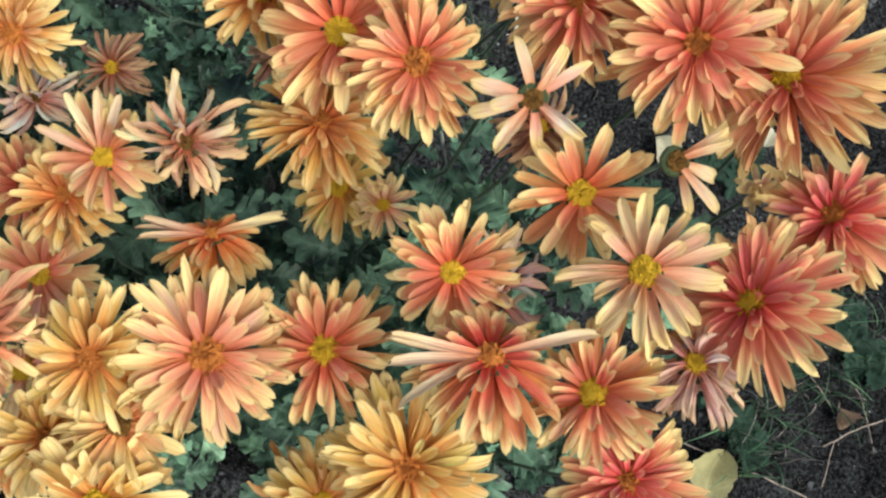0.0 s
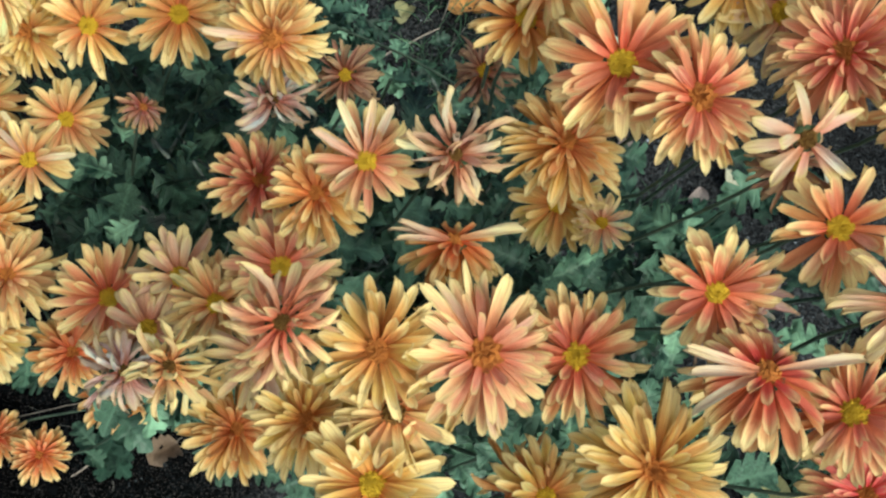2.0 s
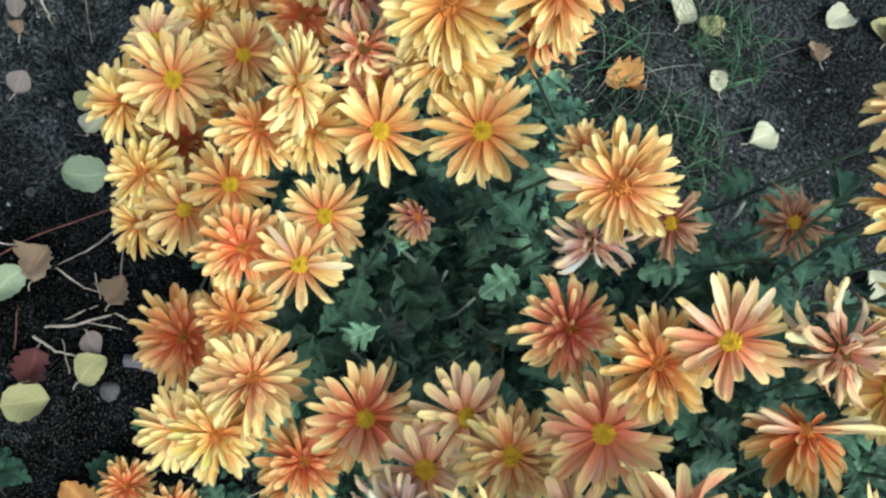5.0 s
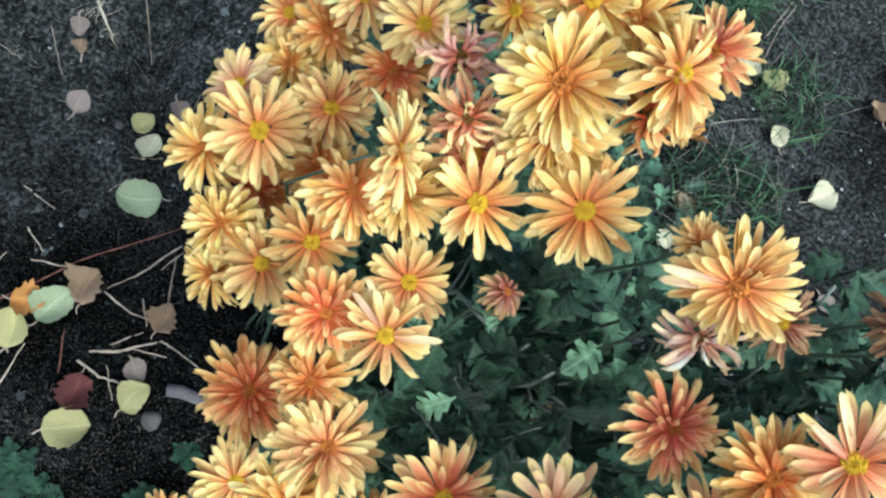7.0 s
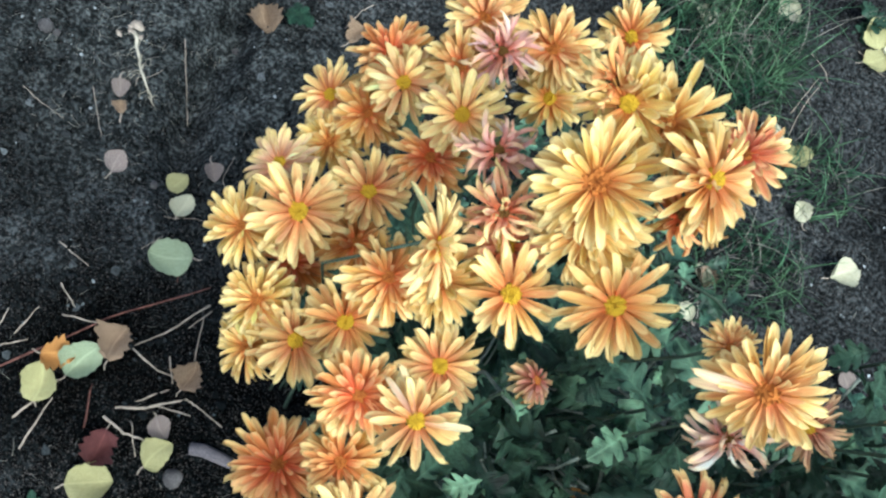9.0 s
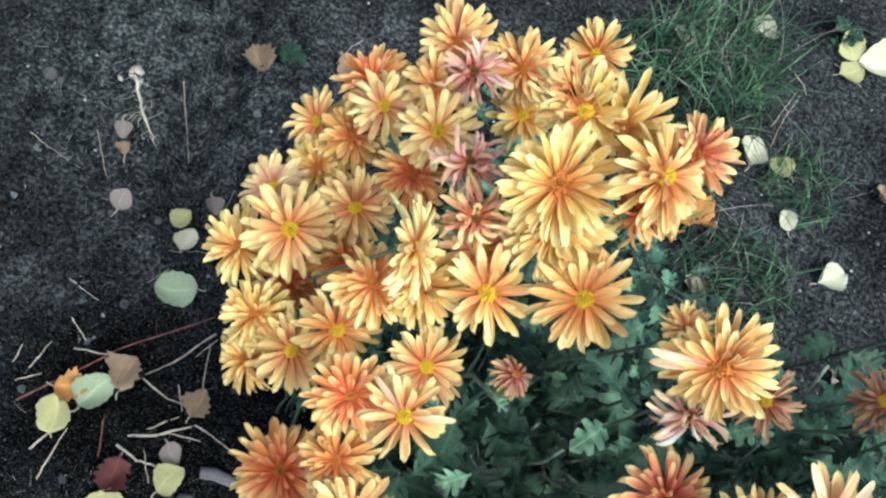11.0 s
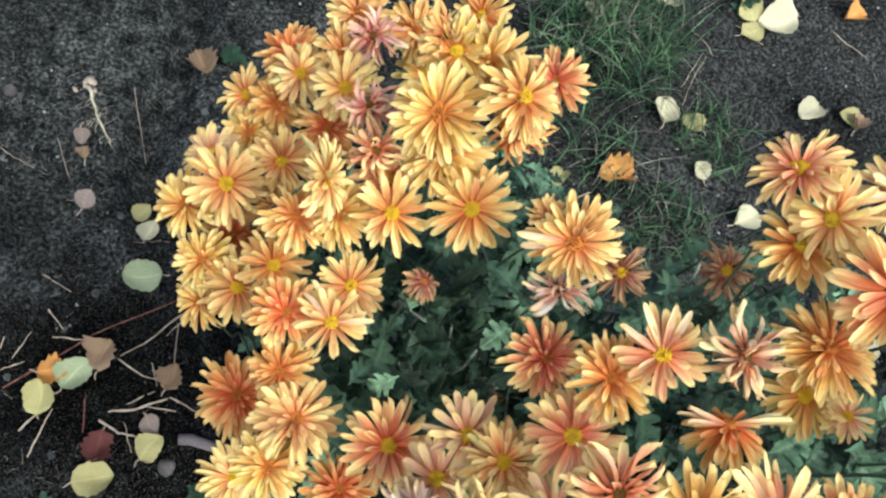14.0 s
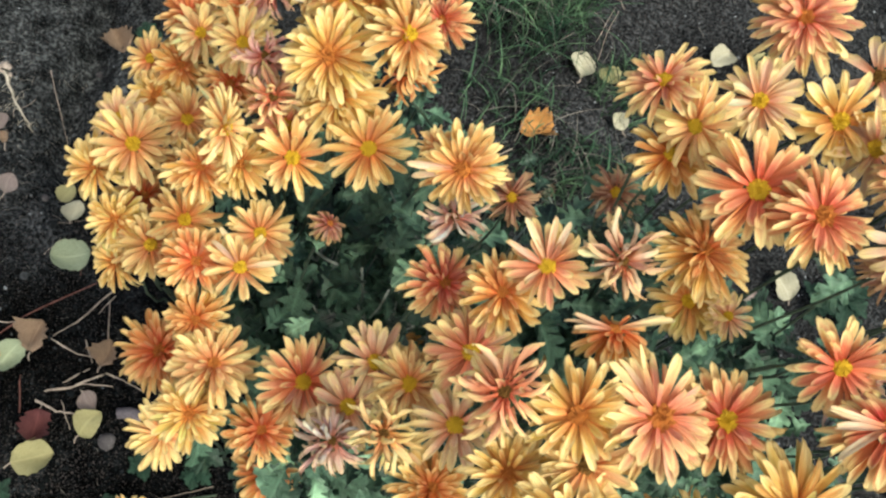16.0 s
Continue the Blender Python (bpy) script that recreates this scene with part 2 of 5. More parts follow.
TWIG = grained("twig", (0.07, 0.03, 0.025), (0.20, 0.10, 0.08), 90, 0.85, (1, 1, 0.2))
STRAW = grained("straw", (0.20, 0.175, 0.14), (0.48, 0.43, 0.36), 90, 0.8, (1, 1, 0.2))
ROOT = grained("root", (0.05, 0.055, 0.05), (0.30, 0.30, 0.26), 40, 0.8)
PALE_ROOT = grained("pale_root", (0.22, 0.21, 0.16), (0.55, 0.53, 0.42), 60, 0.8)
WOOD = grained("weathered_wood", (0.06, 0.06, 0.07), (0.17, 0.16, 0.17), 60, 0.9, (0.2, 1, 1))
GRASS = leafy_material("grass", (0.026, 0.095, 0.056), (0.125, 0.24, 0.13), 25, 0.3)
WEED = leafy_material("weed_leaf", (0.006, 0.030, 0.019), (0.032, 0.09, 0.056), 70, 0.25)
FALLEN = {
    "lemon": leafy_material("yellow_fallen_leaf", (0.36, 0.335, 0.16), (0.56, 0.53, 0.28), 45, 0.2, 0.6, 0.7),
    "pale": leafy_material("pale_fallen_leaf", (0.442, 0.416, 0.299), (0.702, 0.676, 0.520), 45, 0.2, 0.6, 0.6),
    "green": leafy_material("pale_green_fallen_leaf", (0.27, 0.33, 0.21), (0.46, 0.54, 0.38), 45, 0.2, 0.6, 0.6),
    "pink": leafy_material("pinkish_fallen_leaf", (0.195, 0.150, 0.143), (0.429, 0.351, 0.325), 60, 0.2, 0.7, 0.8),
    "tan": leafy_material("tan_dry_leaf", (0.156, 0.104, 0.072), (0.442, 0.312, 0.221), 70, 0.15, 0.8, 1.0),
    "orange": leafy_material("orange_fallen_leaf", (0.468, 0.195, 0.065), (0.728, 0.390, 0.130), 55, 0.2, 0.7, 0.9),
    "maroon": leafy_material("maroon_dry_leaf", (0.046, 0.016, 0.018), (0.169, 0.052, 0.052), 55, 0.1, 0.8, 0.8),
}


# ---- building blocks ----
def mesh_of(name, verts, faces, mats, smooth=True, uvs=None):
    me = bpy.data.meshes.new(name)
    me.from_pydata(verts, [], faces)
    for mat in mats if isinstance(mats, (list, tuple)) else [mats]:
        me.materials.append(mat)
    if smooth:
        me.polygons.foreach_set("use_smooth", [True] * len(me.polygons))
    if uvs:
        layer = me.uv_layers.new(name="uv")
        for loop in me.loops:
            layer.data[loop.index].uv = uvs[loop.vertex_index]
    me.update()
    return me


def part(name, me, parent, matrix=None, label=""):
    """Links a mesh as one object under a thing or a part."""
    ob = new(name, me)
    ob.parent = parent
    if matrix is not None:
        ob.matrix_basis = matrix
    return tagged(ob, label)


def thing(name, place, label, category, group="", kind=""):
    ob = new(name)
    ob.empty_display_size = 0.01
    ob.location = place
    return tagged(ob, label, category, group, kind)


def tube(points, radii, sides=6):
    """A closed tube along points; returns verts and faces."""
    verts, faces = [], []
    for i, p in enumerate(points):
        ahead = (points[min(i + 1, len(points) - 1)] - points[max(i - 1, 0)]).normalized()
        side = ahead.orthogonal().normalized() if i == 0 else (side - ahead * side.dot(ahead)).normalized()
        other = ahead.cross(side)
        for k in range(sides):
            a = math.tau * k / sides
            verts.append(p + radii[i] * (math.cos(a) * side + math.sin(a) * other))
    for i in range(len(points) - 1):
        for k in range(sides):
            n = (k + 1) % sides
            faces.append((i * sides + k, i * sides + n, (i + 1) * sides + n, (i + 1) * sides + k))
    faces.append(tuple(reversed(range(sides))))
    faces.append(tuple((len(points) - 1) * sides + k for k in range(sides)))
    return verts, faces


def bend(a, b, out, n=9):
    """Points on a Hermite curve from a, rising, to b, where it runs along out."""
    a, b = Vector(a), Vector(b)
    far = (b - a).length
    m0, m1 = Vector((0, 0, 1)) * far, Vector(out) * far * 0.7
    points = []
    for i in range(n):
        s = i / (n - 1)
        points.append((2 * s**3 - 3 * s**2 + 1) * a + (s**3 - 2 * s**2 + s) * m0 + (3 * s**2 - 2 * s**3) * b + (s**3 - s**2) * m1)
    return points


def strip(stations, across, shape, mat, name):
    """A petal or blade as a grid: shape(u, v) gives the place, u runs along and v across from -1 to 1."""
    verts = [shape(u, v) for u in stations for v in across]
    uvs = [(u, v) for u in stations for v in across]
    n = len(across)
    faces = [(i * n + k, i * n + k + 1, (i + 1) * n + k + 1, (i + 1) * n + k) for i in range(len(stations) - 1) for k in range(n - 1)]
    return mesh_of(name, verts, faces, mat, True, uvs)


def width_at(u, profile):
    for (u0, w0), (u1, w1) in zip(profile, profile[1:]):
        if u <= u1:
            return w0 + (w1 - w0) * (u - u0) / (u1 - u0)
    return profile[-1][1]


SPOON = [(0, 0.20), (0.25, 0.33), (0.5, 0.44), (0.72, 0.48), (0.87, 0.40), (0.96, 0.23), (1, 0.08)]
QUILL = [(0, 0.18), (0.25, 0.28), (0.5, 0.36), (0.72, 0.38), (0.87, 0.32), (0.96, 0.20), (1, 0.07)]
ALONG = (0, 0.25, 0.5, 0.72, 0.87, 0.96, 1.0)
ACROSS = (-1, -0.5, 0, 0.5, 1)


def petal_mesh(profile, rise, cup, sweep, twist=0.0, rumple=0.0, seed=0):
    """A petal of length 1 and width about 1, two ridges along it: rise bends the tip, cup folds the edges up, sweep leads it aside."""
    rng = random.Random(seed)
    jog = [(rng.uniform(-1, 1) * rumple, rng.uniform(-1, 1) * rumple) for _ in range(len(ALONG) * len(ACROSS))]

    notch = rng.choice((0.0, 0.0, 0.04))

    def shape(u, v):
        w = width_at(u, profile) * (1 + 0.06 * math.sin(7 * u + seed))
        y, z = v * w, 1.7 * cup * v * v * w + (0.26 * w * (0.3 + 0.7 * u) if abs(v) == 0.5 else 0)
        a = twist * u
        y, z = y * math.cos(a) - z * math.sin(a), y * math.sin(a) + z * math.cos(a)
        dy, dz = jog[ALONG.index(u) * len(ACROSS) + ACROSS.index(v)]
        turn = rise * u
        blunt = (0.09 * v * v + (notch if v == 0 else 0)) if u == 1.0 else 0.02 * v * v if u > 0.9 else 0
        return ((u - blunt) * (1 - 0.12 * abs(turn)), y + sweep * u * u + dy * u, (z + dz * u) + 3.4 * (1 - math.cos(turn)) * (1 if rise > 0 else -1))

    return strip(ALONG, ACROSS, shape, PETAL, "petal")


FRESH_SHAPES = ((0.35, 0.35, 0.0), (-0.5, 0.25, 0.2), (0.6, 0.55, -0.15), (-0.9, 0.2, 0.15), (0.15, 0.6, -0.25), (-0.25, -0.25, 0.1), (0.5, 0.8, 0.3))
FRESH = [petal_mesh(SPOON, r, c, s, 0.15 * k, 0.02, k) for k, (r, c, s) in enumerate(FRESH_SHAPES)]
UPTURNED = [FRESH[k] for k in (0, 2, 4, 6)]
SLIM = [petal_mesh(QUILL, r, c, s, 0.2 * k, 0.02, 10 + k) for k, (r, c, s) in enumerate(((0.3, 0.6, 0.0), (-0.4, 0.4, 0.2), (0.65, 0.9, -0.25), (-0.9, 0.3, 0.15), (0.1, 1.1, 0.3)))]
LIMP = [petal_mesh(QUILL, r, c, s, t, 0.16, 20 + k) for k, (r, c, s, t) in enumerate(((-1.2, 0.9, 0.9, 2.6), (-0.7, 0.8, -1.2, -3.4), (0.9, 1.0, 1.4, 3.6), (-1.5, 0.6, -0.8, 1.8), (0.4, 1.1, -1.6, -2.2), (1.3, 1.2, 0.5, -3.0)))]

CURL = [petal_mesh(QUILL, r, c, s, t, 0.08, 40 + k) for k, (r, c, s, t) in enumerate(((-1.0, 0.9, 0.3, 0.9), (-0.8, 1.1, -0.4, -1.2), (-1.2, 0.7, 0.2, 1.4), (-0.6, 0.9, -0.3, 1.1), (-1.3, 0.8, 0.5, -0.8)))]


def floret_disc(name, mat, rows, spokes, tall, seed):
    """A domed disc of radius 1, its skin drawn up into rows of small florets."""
    rng = random.Random(seed)
    verts, faces = [], []
    for i in range(rows):
        r = 1.0 - i / rows
        for k in range(spokes):
            a = (k + 0.5 * (i % 2)) * math.tau / spokes
            peak = tall * rng.uniform(0.2, 1.2) if (i + 2 * k) % 3 == 0 or rng.random() < 0.2 else tall * rng.uniform(0.0, 0.2)
            verts.append((r * math.cos(a) * (1 + 0.3 * peak), r * math.sin(a) * (1 + 0.3 * peak), (-0.2 if i == 0 else 0.38 * (1 - r * r)) + peak))
    faces = [(i * spokes + k, i * spokes + (k + 1) % spokes, (i + 1) * spokes + (k + 1) % spokes, (i + 1) * spokes + k) for i in range(rows - 1) for k in range(spokes)]
    faces.append(tuple((rows - 1) * spokes + k for k in range(spokes)))
    return mesh_of(name, verts, faces, mat, False)


DISCS = {
    "yellow": floret_disc("disc", YELLOW_DISC, 11, 30, 0.26, 1),
    "red": floret_disc("disc", RED_DISC, 8, 22, 0.45, 2),
    "dark": floret_disc("disc", DARK_DISC, 8, 22, 0.4, 3),
}


def calyx_mesh():
    """The green cup under a bloom, radius 1, with a scaly rim."""
    verts, faces = [], []
    for r, z in ((0.18, -1.0), (0.62, -0.75), (0.95, -0.25), (0.9, 0.05), (0.3, 0.05)):
        verts += [((r + (0.06 if k % 2 and z > -0.5 else 0)) * math.cos(k * math.tau / 14), r * math.sin(k * math.tau / 14), z) for k in range(14)]
    for i in range(4):
        faces += [(i * 14 + k, i * 14 + (k + 1) % 14, (i + 1) * 14 + (k + 1) % 14, (i + 1) * 14 + k) for k in range(14)]
    faces.append(tuple(56 + k for k in range(14)))
    faces.append(tuple(reversed(range(14))))
    return mesh_of("bloom", verts, faces, CALYX)


CALYX_MESH = calyx_mesh()


def lobed_leaf(seed, mat=None):
    """A chrysanthemum leaf of length 1: lobed edge, folded along its midrib, tip drooping."""
    rng = random.Random(seed)
    outline = [(0, 0.03), (0.12, 0.035), (0.22, 0.24), (0.31, 0.22), (0.34, 0.09), (0.44, 0.36), (0.55, 0.37), (0.59, 0.13), (0.68, 0.33), (0.79, 0.30), (0.82, 0.14), (0.92, 0.18), (1.0, 0.05)]
    fold, droop = rng.uniform(0.2, 0.6), rng.uniform(0.15, 0.7)
    verts, uvs, faces = [], [], []
    for u, w in outline:
        for v in (-1, -0.5, 0, 0.5, 1):
            wide = w * rng.uniform(0.85, 1.15)
            verts.append((u + 0.10 * abs(v) * (1 if w > 0.2 else 0), v * wide, -droop * u * u + abs(v) * wide * fold + rng.uniform(-0.02, 0.02)))
            uvs.append((u, v * w * 2))
    for i in range(len(outline) - 1):
        for k in range(4):
            faces.append((i * 5 + k, i * 5 + k + 1, i * 5 + 6 + k, i * 5 + 5 + k))
    return mesh_of("leaf", verts, faces, mat or GREEN, True, uvs)


LEAVES = [lobed_leaf(k) for k in range(8)]


def towards(n, spin):
    """A turn whose z runs along n, spun about it."""
    return Vector(n).to_track_quat("Z", "Y").to_matrix().to_4x4() @ Matrix.Rotation(spin, 4, "Z")


# ---- ground ----
FURROW_X = -0.398


def rise_at(x, y):
    """The height of the earth: gentle swells, a furrow beside the bush, crumbs."""
    p = Vector((x, y, 0))
    near = max(0.0, 1 - (p.length / 2.5) ** 2)
    h = 0.012 * noise.noise(p * 5) + 0.006 * noise.noise(p * 16 + Vector((3, 1, 0)))
    h += near * (0.006 * noise.noise(p * 45) + 0.004 * noise.noise(p * 95))
    line = x - FURROW_X + 0.05 * (y - 0.35) + 0.012 * math.sin(19 * y)
    h -= 0.045 * math.exp(-((line / 0.024) ** 2)) * max(0.0, min(1.0, (y - 0.3) / 0.08))
    return h * (1 if p.length < 20 else 0.3)


def ground_mesh():
    steps = [i * 0.006 for i in range(155)]
    while steps[-1] < 400:
        steps.append(steps[-1] + max(0.006, (steps[-1] - 0.9) * 0.35))
    axis = [-s for s in reversed(steps[1:])] + steps
    n = len(axis)
    verts = [(x - 0.12, y + 0.2, rise_at(x - 0.12, y + 0.2)) for y in axis for x in axis]
    faces = [(j * n + i, j * n + i + 1, (j + 1) * n + i + 1, (j + 1) * n + i) for j in range(n - 1) for i in range(n - 1)]
    return mesh_of("ground", verts, faces, SOIL)


tagged(new("ground", ground_mesh()), "dark crumbly garden soil with furrows and clods", "soil", kind="structure")


def lump(rng, size, flat=0.65):
    """A knobbly clod or stone, as verts and faces."""
    bm = bmesh.new()
    bmesh.ops.create_icosphere(bm, subdivisions=1, radius=size)
    for v in bm.verts:
        v.co *= rng.uniform(0.5, 1.35)
        v.co.z *= flat
    verts = [v.co.copy() for v in bm.verts]
    faces = [[v.index for v in f.verts] for f in bm.faces]
    bm.free()
    return verts, faces


def clods():
    rng = random.Random(5)
    shapes = [lump(rng, 1.0) for _ in range(12)]
    verts, faces, big = [], [], []
    for i in range(38000):
        x, y = rng.uniform(-0.72, 0.85), rng.uniform(-0.15, 1.0)
        size = 0.0005 + 0.0015 * rng.random() ** 3 if i % 5 else 0.0012 + 0.0040 * rng.random() ** 4
        if i % 60 == 0:
            size = rng.uniform(0.002, 0.0048)
        v, f = rng.choice(shapes)
        a, start, z = rng.uniform(0, 6.28), len(verts), rise_at(x, y) + size * (0.3 if i % 5 else 0.15)
        c, d = size * math.cos(a), size * math.sin(a)
        verts += [(p.x * c - p.y * d + x, p.x * d + p.y * c + y, p.z * size + z) for p in v]
        (faces if i % 5 else big).extend([j + start for j in g] for g in f)
    me = mesh_of("soil_crumbs", verts, faces + big, [CLOD, LUMP], False)
    me.polygons.foreach_set("material_index", [0] * len(faces) + [1] * len(big))
    tagged(new("soil_crumbs", me), "loose dark crumbs of earth on the soil", "soil", kind="stuff")


clods()


def fibres():
    """Short bits of straw and root scattered over the earth."""
    rng = random.Random(8)
    verts, faces = [], []
    for i in range(1500):
        x, y, a = rng.uniform(-0.7, 0.8), rng.uniform(-0.12, 0.95), rng.uniform(0, 6.28)
        if i % 6 == 0:
            x, y = rng.gauss(-0.47, 0.05), rng.gauss(0.43, 0.05)
        long, thick = 0.003 + 0.013 * rng.random() ** 2, rng.uniform(0.0001, 0.00028)
        line = []
        for s in (0, 0.5, 1):
            px, py = x + long * s * math.cos(a + 0.25 * s), y + long * s * math.sin(a + 0.25 * s)
            line.append(Vector((px, py, rise_at(px, py) + 0.0012)))
        v, f = tube(line, [thick] * 3, 4)
        start = len(verts)
        verts += v
        faces += [[i + start for i in g] for g in f]
    tagged(new("soil_fibres", mesh_of("soil_fibres", verts, faces, ROOT)), "short pale bits of straw and root on soil", "straw", kind="stuff")


fibres()

# ---- chrysanthemums ----
# body colour, and how far the tips turn yellow
HUES = {
    "scarlet": ((0.70, 0.15, 0.12), 0.85),
    "crimson": ((0.88, 0.26, 0.235), 0.80),
    "coral": ((0.83, 0.310, 0.21), 0.80),
    "salmon": ((0.81, 0.300, 0.194), 0.75),
    "russet": ((0.82, 0.310, 0.131), 0.65),
    "amber": ((0.80, 0.417, 0.148), 0.75),
    "apricot": ((0.82, 0.490, 0.202), 0.80),
    "blush": ((0.84, 0.428, 0.285), 0.85),
    "peach": ((0.83, 0.555, 0.264), 0.80),
    "gold": ((0.83, 0.590, 0.195), 0.95),
    "lemon": ((0.95, 0.80, 0.38), 1.00),
    "ivory": ((0.90, 0.770, 0.556), 0.85),
    "cream": ((0.84, 0.663, 0.445), 0.80),
    "mauve": ((0.76, 0.57, 0.53), 0.40),
    "pink": ((0.90, 0.56, 0.52), 0.45),
    "rose": ((0.55, 0.23, 0.21), 0.30),
    "brown": ((0.56, 0.37, 0.26), 0.28),
    "fawn": ((0.66, 0.428, 0.308), 0.40),
    "umber": ((0.52, 0.34, 0.24), 0.24),
}
# rings of petals: how many, elevation, length, width (shares of the radius)
RINGS = {
    "double": ((18, -15, 1.00, 0.174), (17, -4, 0.90, 0.165), (16, 8, 0.77, 0.152), (13, 20, 0.62, 0.135), (9, 34, 0.47, 0.113), (4, 52, 0.33, 0.087)),
    "full": ((20, -17, 1.03, 0.157), (20, -6, 0.94, 0.152), (18, 6, 0.81, 0.144), (16, 18, 0.66, 0.131), (11, 32, 0.50, 0.113), (6, 50, 0.35, 0.087)),
    "lush": ((21, -13, 1.00, 0.170), (20, -1, 0.90, 0.161), (17, 13, 0.73, 0.144), (11, 27, 0.53, 0.122)),
    "semi": ((19, -10, 0.98, 0.189), (17, 3, 0.87, 0.180), (11, 17, 0.64, 0.153)),
    "open": ((14, -8, 1.00, 0.209), (11, 5, 0.90, 0.195), (6, 18, 0.60, 0.167)),
    "sparse": ((8, 0, 1.0, 0.25), (4, 22, 0.9, 0.23)),
    "skirt": ((18, -50, 1.05, 0.20), (16, -36, 0.98, 0.19), (13, -20, 0.76, 0.17), (8, 4, 0.46, 0.13)),
    "wilted": ((22, -44, 1.0, 0.15), (20, -18, 0.96, 0.145), (13, 8, 0.80, 0.14), (8, 40, 0.56, 0.125)),
    "dead": ((28, -48, 0.92, 0.13), (26, -24, 0.92, 0.125), (22, 4, 0.80, 0.12), (13, 38, 0.56, 0.11)),
    "bud": ((9, 40, 1.5, 0.5), (8, 62, 1.5, 0.45), (5, 78, 1.3, 0.4)),
}
ROOTS = ((-0.17, 0.22), (-0.10, 0.08), (0.05, 0.10), (0.13, 0.06), (0.04, 0.22))
count = 0
BLOOMS, STALKS = [], []


def stem_part(root, tip, out, parent, thick):
    points = [p - Vector(root) for p in bend(root, tip, out)]
    for i in range(2, 7):
        points[i] += 0.02 * noise.noise_vector(points[i] * 9 + Vector(root) * 40)
    verts, faces = tube(points, [thick * (1.25 - 0.5 * i / 8) for i in range(9)])
    part("stem", mesh_of("stem", verts, faces, STEM), parent)
    return points


def leaves_on(points, parent, rng, many, size, low=1, high=7):
    for _ in range(many):
        p = points[rng.randint(low, high)]
        a, tilt = rng.uniform(0, math.tau), rng.uniform(-0.5, 0.35)
        m = Matrix.Translation(p) @ Matrix.Rotation(a, 4, "Z") @ Matrix.Rotation(tilt, 4, "Y") @ Matrix.Rotation(rng.uniform(-0.5, 0.5), 4, "X")
        part("leaf", rng.choice(LEAVES), parent, m @ Matrix.Scale(size * rng.uniform(0.7, 1.2), 4))


